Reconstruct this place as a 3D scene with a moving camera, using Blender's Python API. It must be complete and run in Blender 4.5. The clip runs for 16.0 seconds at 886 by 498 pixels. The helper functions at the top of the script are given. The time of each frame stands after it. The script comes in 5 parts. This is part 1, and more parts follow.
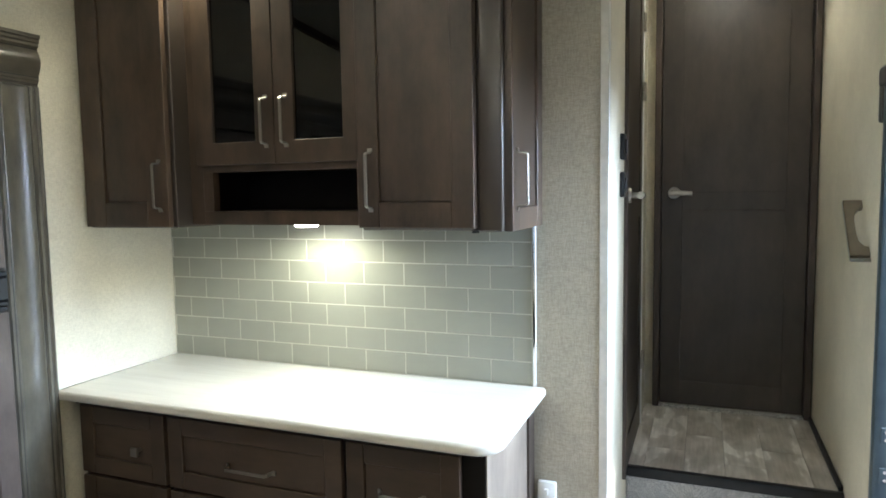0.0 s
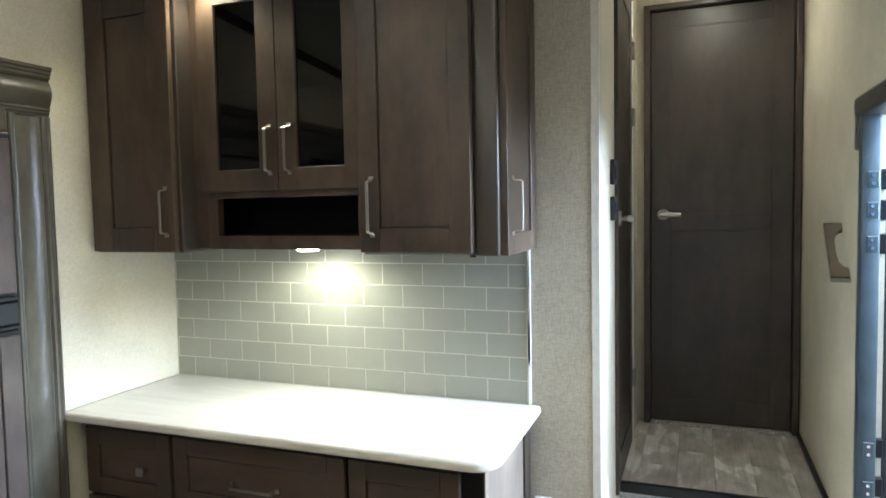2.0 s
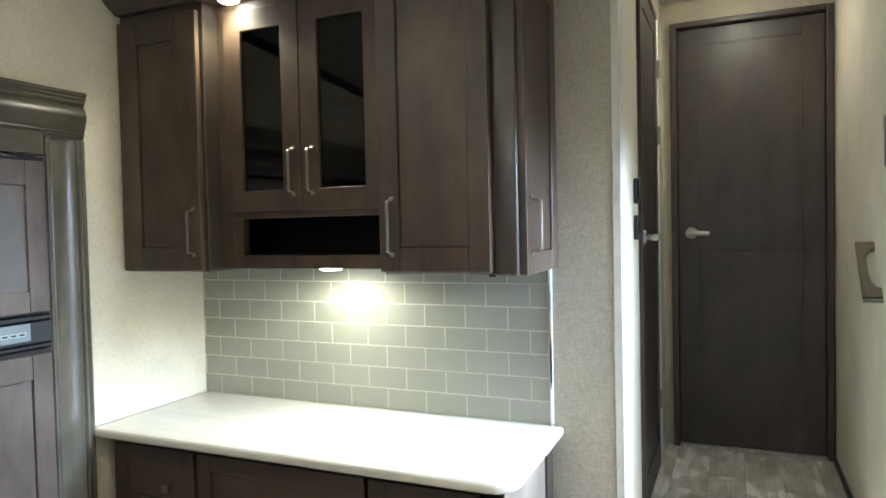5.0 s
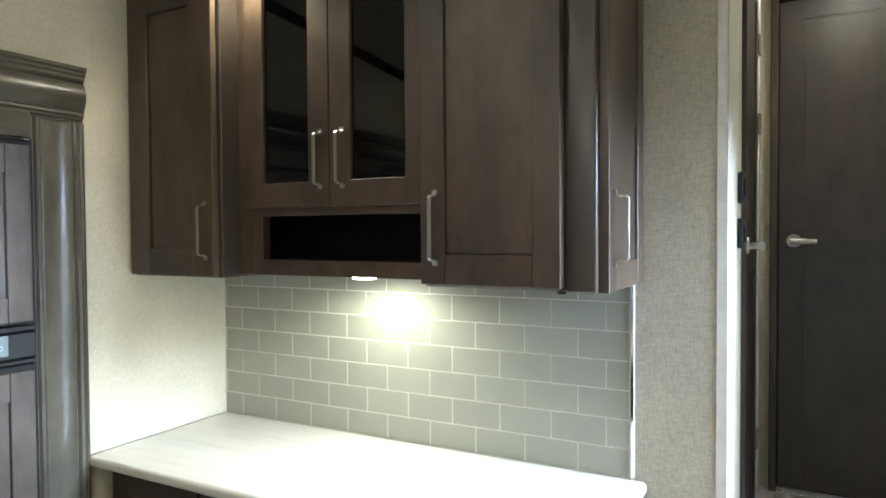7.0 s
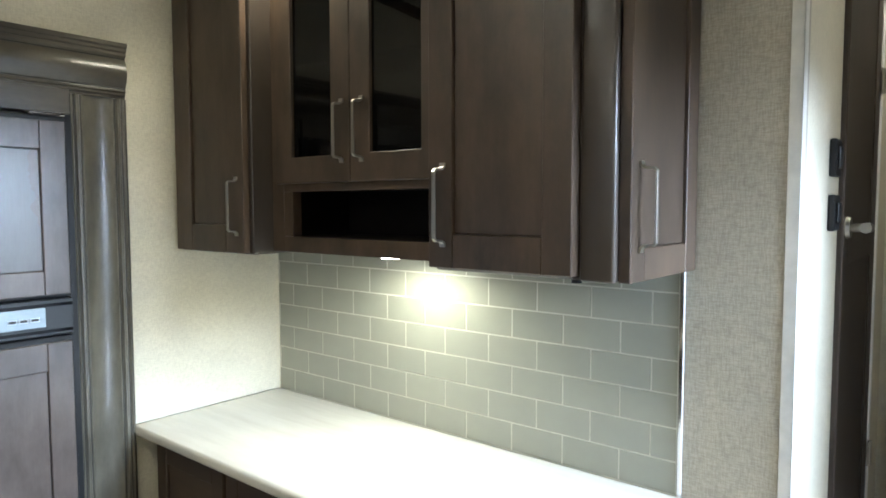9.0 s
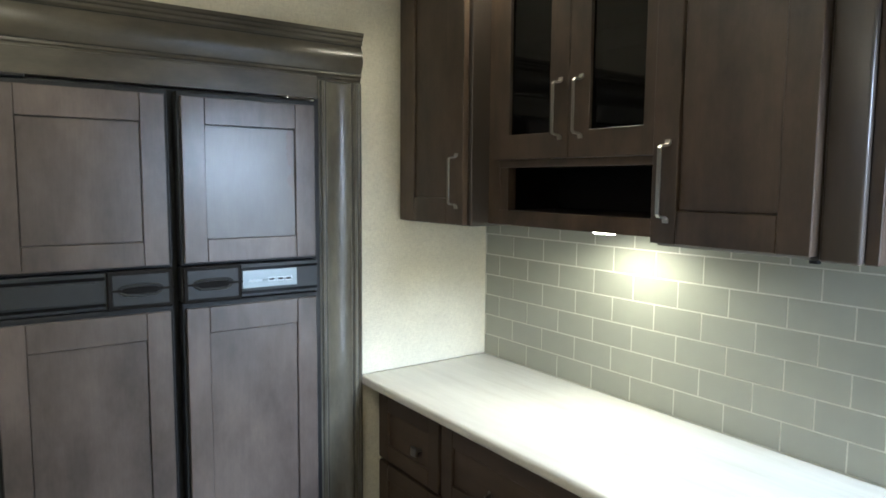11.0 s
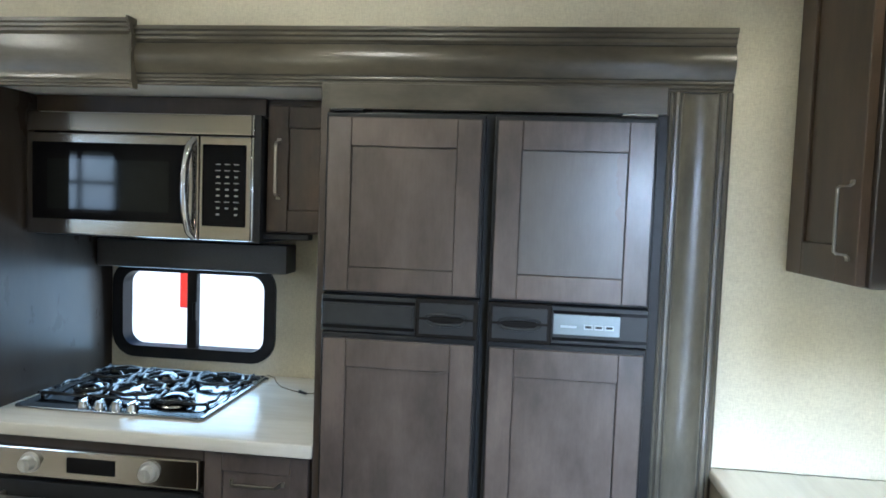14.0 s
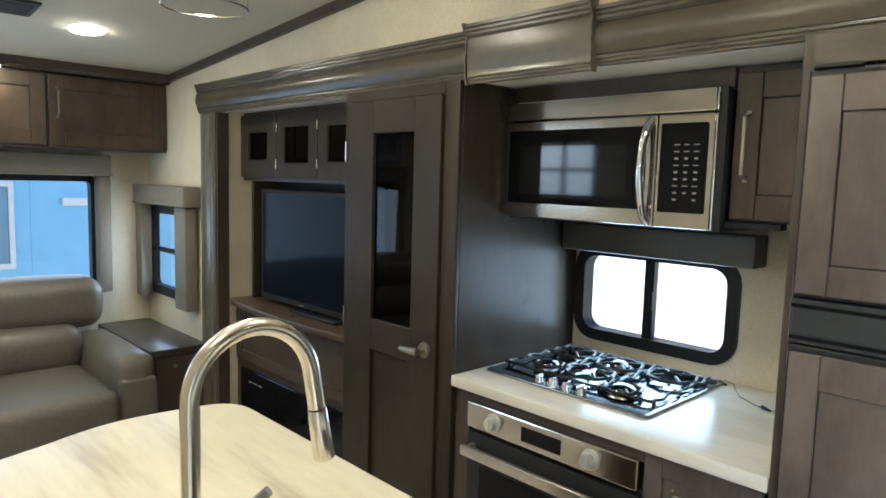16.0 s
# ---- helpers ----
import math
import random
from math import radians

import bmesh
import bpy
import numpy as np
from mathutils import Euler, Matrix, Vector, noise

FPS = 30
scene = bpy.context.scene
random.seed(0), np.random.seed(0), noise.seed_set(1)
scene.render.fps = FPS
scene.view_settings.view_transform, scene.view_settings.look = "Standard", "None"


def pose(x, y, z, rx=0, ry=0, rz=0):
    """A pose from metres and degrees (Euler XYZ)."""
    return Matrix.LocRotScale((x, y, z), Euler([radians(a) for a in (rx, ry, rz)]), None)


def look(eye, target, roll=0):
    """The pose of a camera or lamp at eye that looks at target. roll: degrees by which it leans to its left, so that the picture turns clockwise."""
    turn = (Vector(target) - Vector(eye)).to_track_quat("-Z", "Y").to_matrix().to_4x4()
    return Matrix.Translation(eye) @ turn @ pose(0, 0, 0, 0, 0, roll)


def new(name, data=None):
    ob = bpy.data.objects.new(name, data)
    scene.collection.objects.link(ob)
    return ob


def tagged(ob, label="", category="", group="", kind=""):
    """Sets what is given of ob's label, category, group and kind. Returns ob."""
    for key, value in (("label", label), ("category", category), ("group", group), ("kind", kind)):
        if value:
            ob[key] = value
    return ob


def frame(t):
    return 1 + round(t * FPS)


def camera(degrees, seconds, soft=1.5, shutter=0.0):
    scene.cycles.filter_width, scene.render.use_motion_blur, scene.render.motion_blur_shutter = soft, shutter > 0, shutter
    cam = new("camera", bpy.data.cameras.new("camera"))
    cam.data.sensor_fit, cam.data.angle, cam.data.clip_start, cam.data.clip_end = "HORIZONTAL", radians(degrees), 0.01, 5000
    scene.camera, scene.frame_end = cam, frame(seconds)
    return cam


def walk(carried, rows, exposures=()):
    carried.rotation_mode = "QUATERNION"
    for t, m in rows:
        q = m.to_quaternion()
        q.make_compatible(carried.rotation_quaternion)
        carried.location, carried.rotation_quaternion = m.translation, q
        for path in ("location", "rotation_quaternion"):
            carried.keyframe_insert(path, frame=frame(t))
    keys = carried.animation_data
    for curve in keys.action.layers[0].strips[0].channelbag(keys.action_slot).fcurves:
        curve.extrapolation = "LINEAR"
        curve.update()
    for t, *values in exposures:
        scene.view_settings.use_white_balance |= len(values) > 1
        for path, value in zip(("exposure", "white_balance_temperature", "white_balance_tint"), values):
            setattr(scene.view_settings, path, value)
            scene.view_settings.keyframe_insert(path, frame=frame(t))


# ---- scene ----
cam = camera(67.0, 16.0, soft=1.7)
PATH = [
    (0, (-0.022, -0.053, 1.524), (-0.751, 1.801, 1.352), -0.9),
    (0.5, (-0.022, -0.05, 1.524), (-0.749, 1.805, 1.352), -1),
    (1, (-0.022, -0.041, 1.537), (-0.749, 1.814, 1.369), -0.8),
    (1.5, (-0.003, -0.062, 1.537), (-0.721, 1.798, 1.386), -1.2),
    (2, (-0.011, -0.13, 1.548), (-0.719, 1.737, 1.428), -1.1),
    (2.5, (-0.058, -0.262, 1.548), (-0.76, 1.608, 1.44), -1.3),
    (3, (-0.068, -0.379, 1.545), (-0.755, 1.496, 1.428), -1.5),
    (3.2, (-0.057, -0.404, 1.547), (-0.736, 1.474, 1.424), -1.3),
    (5.3, (0.031, -0.079, 1.55), (-0.82, 1.73, 1.501), -1.2),
    (5.5, (0.033, -0.06, 1.542), (-0.86, 1.729, 1.499), -1.2),
    (6, (0.01, -0.012, 1.53), (-0.956, 1.739, 1.488), -1.4),
    (6.5, (-0.067, 0.129, 1.539), (-1.032, 1.879, 1.489), -0.8),
    (7, (-0.136, 0.247, 1.55), (-1.082, 2.008, 1.496), -0.4),
    (7.5, (-0.133, 0.358, 1.555), (-1.113, 2.101, 1.511), -0.3),
    (8, (-0.073, 0.487, 1.548), (-1.207, 2.134, 1.504), -0.4),
    (8.5, (-0.023, 0.553, 1.528), (-1.248, 2.13, 1.417), -0.6),
    (9, (0.003, 0.528, 1.555), (-1.264, 2.071, 1.427), -0.1),
    (9.5, (-0.015, 0.422, 1.551), (-1.407, 1.852, 1.42), 0.3),
    (10, (-0.017, 0.343, 1.533), (-1.567, 1.589, 1.319), 0.2),
    (10.2, (-0.011, 0.343, 1.539), (-1.587, 1.556, 1.319), 0.1),
    (12.3, (-0.002, 0.646, 1.558), (-1.703, 1.682, 1.386), 1.1),
    (12.5, (-0.03, 0.681, 1.559), (-1.753, 1.679, 1.372), 0.8),
    (13, (-0.156, 0.777, 1.562), (-1.949, 1.645, 1.392), 0.8),
    (13.5, (-0.215, 0.865, 1.569), (-2.194, 1.124, 1.449), 0.9),
    (14, (-0.187, 0.955, 1.548), (-2.17, 0.723, 1.429), 2.1),
    (14.5, (-0.17, 0.952, 1.544), (-2.089, 0.408, 1.394), 2.2),
    (15, (-0.247, 0.905, 1.536), (-2.008, -0.026, 1.358), 1.4),
    (15.5, (-0.309, 0.846, 1.541), (-1.909, -0.338, 1.346), 1.3),
    (16, (-0.374, 0.947, 1.543), (-1.749, -0.491, 1.338), 1.6),
]
walk(cam, [(t, look(eye, target, roll)) for t, eye, target, roll in PATH], exposures=[(0, 0.82, 5480, 9), (3, 0.90, 5480, 9), (5.5, 0.95, 5500, 9), (8.5, 0.93, 5480, 9), (10, 0.66, 5480, 9), (12.5, 0.60, 5450, 9), (13, 0.53, 5400, 9), (13.5, 0.74, 5250, 9), (14, 0.84, 5200, 9), (14.5, 0.90, 5200, 9), (15, 1.15, 5450, 9), (15.5, 1.20, 5650, 9), (16, 1.15, 5750, 9)])

# ---- daylight ----
SUN_EL, SUN_AZ = radians(56), radians(97)
world = bpy.data.worlds.new("sky")
scene.world = world
world.use_nodes = True
wn = world.node_tree.nodes
sky = wn.new("ShaderNodeTexSky")
sky.sky_type, sky.sun_disc, sky.sun_elevation, sky.sun_rotation = "NISHITA", False, SUN_EL, SUN_AZ
world.node_tree.links.new(sky.outputs[0], wn["Background"].inputs[0])
wn["Background"].inputs[1].default_value = 0.14
sun = new("sun", bpy.data.lights.new("sun", "SUN"))
sun.data.energy, sun.data.angle, sun.data.color = 5.0, radians(0.6), (1.0, 0.95, 0.88)
sun.matrix_world = look((0, 0, 0), (-math.sin(SUN_AZ) * math.cos(SUN_EL), -math.cos(SUN_AZ) * math.cos(SUN_EL), -math.sin(SUN_EL)))


def window_light(name, eye, target, w, h, watts, color=(0.72, 0.86, 1.0)):
    """An area lamp as sky light, set in an opening or outside it."""
    ob = new(name, bpy.data.lights.new(name, "AREA"))
    ob.data.shape, ob.data.size, ob.data.size_y = "RECTANGLE", w, h
    ob.data.energy, ob.data.color = watts, color
    ob.matrix_world = look(eye, target)
    return ob


def puck_lamp(name, eye, watts, color=(1.0, 0.83, 0.56), spread=138, radius=0.03):
    """The light of a recessed puck lamp, shining down."""
    ob = new(name, bpy.data.lights.new(name, "SPOT"))
    ob.data.energy, ob.data.color, ob.data.spot_size, ob.data.spot_blend = watts, color, radians(spread), 0.6
    ob.data.shadow_soft_size = radius
    ob.matrix_world = look(eye, (eye[0], eye[1] + 0.001, eye[2] - 1))
    return ob


def roof(y):
    """Height of the ceiling, which falls towards the rear."""
    return 2.369 + 0.08 * y


WARM = (1.0, 0.86, 0.55)
# the last one, over the hall, is unseen and added to brighten it
CEILING_PUCKS = [(-1.335, -2.42), (-0.35, -2.42), (-1.335, -0.95), (-0.35, -0.95), (-1.335, 0.40), (-0.35, 0.52), (0.06, 2.95)]
for px, py in CEILING_PUCKS:
    puck_lamp("ceiling_lamp", (px, py, roof(py) - 0.03), 1.15 if py > 2 else 2.5 if py == 0.40 else 6.2 if py < -2 else 4.8, (1.0, 0.93, 0.76) if py > 2 else (1.0, 0.885, 0.58))
puck_lamp("hutch_lamp", (-1.255, 1.840, 1.408), 8.0, (1.0, 0.92, 0.63), 177, 0.025)
bpy.data.lights["hutch_lamp"].spot_blend = 0.55
puck_lamp("hutch_top_lamp", (-1.51, 1.648, 2.312), 8.5, WARM)
puck_lamp("sofa_crown_lamp", (-1.10, -3.13, 2.035), 1.3, WARM)
window_light("stove_window_light", (-2.60, -0.30, 1.11), (-1, -0.30, 1.0), 0.58, 0.32, 2.0, (0.60, 0.84, 1.0))
window_light("rear_window_light", (-0.75, -3.44, 1.15), (-0.75, 0, 1.0), 1.7, 0.6, 2.6)
window_light("side_window_light", (-1.93, -3.18, 1.06), (0, -3.18, 0.9), 0.4, 0.45, 1.2)
window_light("dinette_window_light", (0.50, -2.32, 1.65), (-2, -2.0, 1.2), 0.52, 0.40, 4.0)
entry_sky = window_light("entry_light", (0.42, 1.82, 0.95), (-2.0, 1.50, 0.75), 0.58, 1.45, 2.2, (0.84, 0.92, 1.0))
entry_sky.data.spread = radians(128)
# no real lamp: unseen area light added outside the doorway for sky light
doorway_fill = window_light("doorway_sky_fill", (1.55, 1.96, 1.98), (-2.0, 1.40, 1.0), 0.8, 0.6, 25.0, (0.78, 0.89, 1.0))
doorway_fill.data.spread = radians(74)

# ---- materials ----


def nodes_of(name, rough=0.5, metal=0.0):
    m = bpy.data.materials.new(name)
    m.use_nodes = True
    b = m.node_tree.nodes["Principled BSDF"]
    b.inputs["Roughness"].default_value, b.inputs["Metallic"].default_value = rough, metal
    return m, m.node_tree.nodes, m.node_tree.links, b


def noise_of(n, l, scale, stretch=(1, 1, 1), detail=4, rough=0.6, coord="Object"):
    tc, mp, no = n.new("ShaderNodeTexCoord"), n.new("ShaderNodeMapping"), n.new("ShaderNodeTexNoise")
    mp.inputs["Scale"].default_value = stretch
    no.inputs["Scale"].default_value, no.inputs["Detail"].default_value, no.inputs["Roughness"].default_value = scale, detail, rough
    l.new(tc.outputs[coord], mp.inputs[0])
    l.new(mp.outputs[0], no.inputs["Vector"])
    return no.outputs["Fac"]


def ramp_of(n, l, fac, stops):
    r = n.new("ShaderNodeValToRGB")
    e = r.color_ramp.elements
    while len(e) < len(stops):
        e.new(0.5)
    for el, (p, c) in zip(e, stops):
        el.position, el.color = p, (*c, 1)
    l.new(fac, r.inputs[0])
    return r.outputs[0]


def mix_of(n, l, a, b, fac, mode="MIX"):
    x = n.new("ShaderNodeMix")
    x.data_type, x.blend_type = "RGBA", mode
    for sock, v in ((x.inputs[0], fac), (x.inputs[6], a), (x.inputs[7], b)):
        if isinstance(v, (int, float)):
            sock.default_value = v
        elif isinstance(v, tuple):
            sock.default_value = (*v, 1)
        else:
            l.new(v, sock)
    return x.outputs[2]


def bump_of(n, l, b, height, strength, dist=0.002):
    bp = n.new("ShaderNodeBump")
    bp.inputs["Strength"].default_value, bp.inputs["Distance"].default_value = strength, dist
    l.new(height, bp.inputs["Height"])
    l.new(bp.outputs[0], b.inputs["Normal"])


def tone(c, k):
    return tuple(min(1.0, v * k) for v in c)


def wood(name, base, axis="z", rough=0.38, depth=0.7, coat=0.0, coat_rough=0.25):
    """Stained maple: fine pores along the axis, broad cloudy stain, slight tone change from piece to piece."""
    m, n, l, b = nodes_of(name, rough)
    s = {"x": (0.06, 1, 1), "y": (1, 0.06, 1), "z": (1, 1, 0.06)}[axis]
    cloud = noise_of(n, l, 6.5, tuple(0.45 + 0.55 * v for v in s), 7, 0.66)
    grain = noise_of(n, l, 55.0, s, 6, 0.7)
    pore = noise_of(n, l, 260.0, tuple(v if v < 1 else 1 for v in s), 3, 0.7)
    c = ramp_of(n, l, cloud, [(0.28, tone(base, 1 - 0.55 * depth)), (0.5, base), (0.74, tone(base, 1 + 0.6 * depth))])
    c = mix_of(n, l, c, ramp_of(n, l, grain, [(0.3, (0.62, 0.60, 0.58)), (0.65, (1.1, 1.08, 1.06))]), 0.17 * depth + 0.07, "MULTIPLY")
    c = mix_of(n, l, c, ramp_of(n, l, pore, [(0.35, (0.75, 0.73, 0.7)), (0.55, (1, 1, 1))]), 0.22, "MULTIPLY")
    info = n.new("ShaderNodeObjectInfo")
    c = mix_of(n, l, c, ramp_of(n, l, info.outputs["Random"], [(0.0, (0.88, 0.87, 0.86)), (1.0, (1.12, 1.1, 1.08))]), 1.0, "MULTIPLY")
    l.new(c, b.inputs["Base Color"])
    rr = n.new("ShaderNodeMapRange")
    l.new(cloud, rr.inputs[0])
    rr.inputs[3].default_value, rr.inputs[4].default_value = rough - 0.06, rough + 0.1
    l.new(rr.outputs[0], b.inputs["Roughness"])
    b.inputs["Coat Weight"].default_value, b.inputs["Coat Roughness"].default_value = coat, coat_rough
    bump_of(n, l, b, grain, 0.06, 0.0015)
    return m


def linen(name, light, dark, k=1.0):
    """Vinyl wallpaper with a woven linen print: crossing threads over faint blotches."""
    m, n, l, b = nodes_of(name, 0.72)
    hor = noise_of(n, l, 1.0, (70 * k, 70 * k, 520 * k), 3, 0.6)
    ver = noise_of(n, l, 1.0, (430 * k, 430 * k, 55 * k), 3, 0.6)
    blot = noise_of(n, l, 6.0, (1, 1, 1), 4, 0.5)
    c1 = ramp_of(n, l, hor, [(0.36, dark), (0.6, light)])
    c2 = ramp_of(n, l, ver, [(0.36, dark), (0.6, light)])
    c = mix_of(n, l, c1, c2, 0.5)
    c = mix_of(n, l, c, ramp_of(n, l, blot, [(0.3, (0.93, 0.93, 0.92)), (0.7, (1.04, 1.04, 1.03))]), 1.0, "MULTIPLY")
    l.new(c, b.inputs["Base Color"])
    add = n.new("ShaderNodeMath")
    l.new(hor, add.inputs[0]), l.new(ver, add.inputs[1])
    bump_of(n, l, b, add.outputs[0], 0.25, 0.0012)
    return m


def plain(name, base, rough=0.5, metal=0.0, vary=0.08, scale=30.0, stretch=(1, 1, 1), bump=0.05, coat=0.0):
    """Paint, plastic or metal with faint mottling, uneven gloss and slight relief."""
    m, n, l, b = nodes_of(name, rough, metal)
    f = noise_of(n, l, scale, stretch, 5, 0.6)
    l.new(ramp_of(n, l, f, [(0.3, tone(base, 1 - vary)), (0.7, tone(base, 1 + vary))]), b.inputs["Base Color"])
    rr = n.new("ShaderNodeMapRange")
    l.new(f, rr.inputs[0])
    wob = 0.05 if bump else 0.006
    rr.inputs[3].default_value, rr.inputs[4].default_value = max(0.02, rough - wob), rough + wob
    l.new(rr.outputs[0], b.inputs["Roughness"])
    b.inputs["Coat Weight"].default_value = coat
    if bump:
        bump_of(n, l, b, f, bump, 0.001)
    return m


def streaky(name, light, dark, axis="x", rough=0.3):
    """White-washed laminate with long soft streaks."""
    m, n, l, b = nodes_of(name, rough)
    s = {"x": (0.12, 1, 1), "y": (1, 0.12, 1)}[axis]
    a = noise_of(n, l, 9.0, s, 7, 0.62)
    f = noise_of(n, l, 60.0, s, 4, 0.6)
    big = noise_of(n, l, 2.2, (1, 1, 1), 3, 0.5)
    c = ramp_of(n, l, a, [(0.34, dark), (0.47, tone(light, 0.93)), (0.62, light)])
    c = mix_of(n, l, c, ramp_of(n, l, f, [(0.35, (0.9, 0.89, 0.87)), (0.6, (1, 1, 1))]), 0.6, "MULTIPLY")
    c = mix_of(n, l, c, ramp_of(n, l, big, [(0.35, (0.93, 0.92, 0.9)), (0.65, (1, 1, 1))]), 0.7, "MULTIPLY")
    l.new(c, b.inputs["Base Color"])
    bump_of(n, l, b, f, 0.04, 0.001)
    return m


def tinted_glass(name, color, rough=0.02, through_share=0.9):
    """A thin pane: mostly clear or smoked, with real gloss."""
    m, n, l, b = nodes_of(name, rough)
    t, g, x, fr = n.new("ShaderNodeBsdfTransparent"), n.new("ShaderNodeBsdfGlossy"), n.new("ShaderNodeMixShader"), n.new("ShaderNodeLayerWeight")
    t.inputs[0].default_value = (*color, 1)
    g.inputs["Roughness"].default_value = rough
    fr.inputs["Blend"].default_value = 0.5
    p5, sc = n.new("ShaderNodeMath"), n.new("ShaderNodeMath")
    p5.operation, p5.inputs[1].default_value = "POWER", 5.0
    sc.operation, sc.inputs[1].default_value, sc.inputs[2].default_value = "MULTIPLY_ADD", 0.9, 0.045
    l.new(fr.outputs["Facing"], p5.inputs[0]), l.new(p5.outputs[0], sc.inputs[0])
    l.new(sc.outputs[0], x.inputs[0]), l.new(t.outputs[0], x.inputs[1]), l.new(g.outputs[0], x.inputs[2])
    l.new(x.outputs[0], n["Material Output"].inputs[0])
    return m


def glow(name, color, strength):
    m, n, l, b = nodes_of(name)
    b.inputs["Emission Color"].default_value, b.inputs["Emission Strength"].default_value = (*color, 1), strength
    b.inputs["Base Color"].default_value = (0.8, 0.8, 0.8, 1)
    return m


def carpet_of(name, a, c2):
    m, n, l, b = nodes_of(name, 0.95)
    f = noise_of(n, l, 240.0, (1, 1, 1), 3, 0.7)
    g = noise_of(n, l, 40.0, (1, 1, 1), 3, 0.7)
    c = ramp_of(n, l, f, [(0.40, a), (0.60, c2)])
    c = mix_of(n, l, c, ramp_of(n, l, g, [(0.35, (0.75, 0.75, 0.75)), (0.65, (1.1, 1.1, 1.1))]), 0.8, "MULTIPLY")
    l.new(c, b.inputs["Base Color"])
    bump_of(n, l, b, f, 0.9, 0.006)
    return m


def vinyl_plank(name):
    """Weathered grey-brown plank print with pale cloudy patches; tone differs from plank to plank."""
    m, n, l, b = nodes_of(name, 0.42)
    info = n.new("ShaderNodeObjectInfo")
    geo, mp = n.new("ShaderNodeNewGeometry"), n.new("ShaderNodeVectorMath")
    mp.operation = "SCALE"
    add = n.new("ShaderNodeVectorMath")
    comb = n.new("ShaderNodeCombineXYZ")
    l.new(info.outputs["Random"], comb.inputs[2])
    mp.inputs[3].default_value = 30.0
    l.new(comb.outputs[0], mp.inputs[0])
    l.new(geo.outputs["Position"], add.inputs[0]), l.new(mp.outputs[0], add.inputs[1])

    def field(scale, stretch, detail):
        st, no = n.new("ShaderNodeMapping"), n.new("ShaderNodeTexNoise")
        st.inputs["Scale"].default_value = stretch
        no.inputs["Scale"].default_value, no.inputs["Detail"].default_value = scale, detail
        l.new(add.outputs[0], st.inputs[0]), l.new(st.outputs[0], no.inputs["Vector"])
        return no.outputs["Fac"]

    patch, cloud, grain = field(3.6, (1.7, 0.7, 1), 3), field(11.0, (1.2, 0.45, 1), 5), field(70.0, (1, 0.07, 1), 5)
    c = ramp_of(n, l, patch, [(0.36, (0.42, 0.385, 0.345)), (0.50, (0.52, 0.49, 0.45)), (0.545, (0.57, 0.545, 0.51)), (0.565, (0.76, 0.745, 0.715))])
    c = mix_of(n, l, c, ramp_of(n, l, cloud, [(0.34, (0.70, 0.685, 0.665)), (0.62, (1.16, 1.16, 1.16))]), 0.9, "MULTIPLY")
    c = mix_of(n, l, c, ramp_of(n, l, grain, [(0.35, (0.80, 0.79, 0.78)), (0.62, (1.06, 1.06, 1.06))]), 0.8, "MULTIPLY")
    c = mix_of(n, l, c, ramp_of(n, l, info.outputs["Random"], [(0, (0.90, 0.90, 0.90)), (1, (1.12, 1.11, 1.09))]), 1.0, "MULTIPLY")
    l.new(c, b.inputs["Base Color"])
    bump_of(n, l, b, grain, 0.1, 0.001)
    return m


def tile_glaze(name):
    m, n, l, b = nodes_of(name, 0.32)
    info = n.new("ShaderNodeObjectInfo")
    c = ramp_of(n, l, info.outputs["Random"], [(0, (0.305, 0.308, 0.262)), (1, (0.325, 0.328, 0.278))])
    f = noise_of(n, l, 14.0, (1, 1, 1), 4, 0.5)
    c = mix_of(n, l, c, ramp_of(n, l, f, [(0.3, (0.95, 0.95, 0.95)), (0.7, (1.03, 1.03, 1.03))]), 1.0, "MULTIPLY")
    l.new(c, b.inputs["Base Color"])
    bump_of(n, l, b, f, 0.03, 0.001)
    return m


CAB = (0.058, 0.0395, 0.0262)
WOOD = wood("stained_maple", CAB, "z", 0.38, 1.2)
WOOD_H = wood("stained_maple_level", CAB, "x")
WOOD_DARK = wood("dark_stained_board", (0.055, 0.041, 0.032), "z", 0.4)
WOOD_SIDE = wood("semi_gloss_side_panel", (0.044, 0.035, 0.028), "z", 0.30, 0.4, 0.15)
PANEL_SIDE = wood("low_sheen_side_panel", (0.044, 0.035, 0.028), "z", 0.27, 0.4)
# lighter, greyer maple: bluish daylight is put into the colour
WOOD_FRIDGE = wood("daylight_grey_maple", (0.098, 0.078, 0.069), "z", 0.33, 0.95, 0.35, 0.22)
WOOD_FILM = wood("film_covered_maple", (0.112, 0.102, 0.097), "z", 0.31, 0.4, 0.3, 0.26)
TRIM = wood("grey_glazed_moulding", (0.080, 0.070, 0.050), "x", 0.30, 0.9, 0.25)
TRIM_V = wood("grey_glazed_casing", (0.098, 0.090, 0.070), "z", 0.30, 1.1, 0.3)
PANTRY = wood("brown_pantry_wood", (0.034, 0.027, 0.020), "z", 0.42, 0.6)
DOOR_WOOD = wood("espresso_door_skin", (0.046, 0.037, 0.029), "z", 0.40, 0.8)
PAPER = linen("linen_wallpaper", (0.70, 0.65, 0.51), (0.54, 0.49, 0.38))
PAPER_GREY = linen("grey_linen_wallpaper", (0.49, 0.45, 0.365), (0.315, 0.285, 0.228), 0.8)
CEIL = plain("ceiling_panel", (0.60, 0.58, 0.50), 0.7, 0, 0.03, 90, (1, 1, 1), 0.1)
WHITE = plain("white_plastic", (0.78, 0.78, 0.75), 0.4, 0, 0.03)
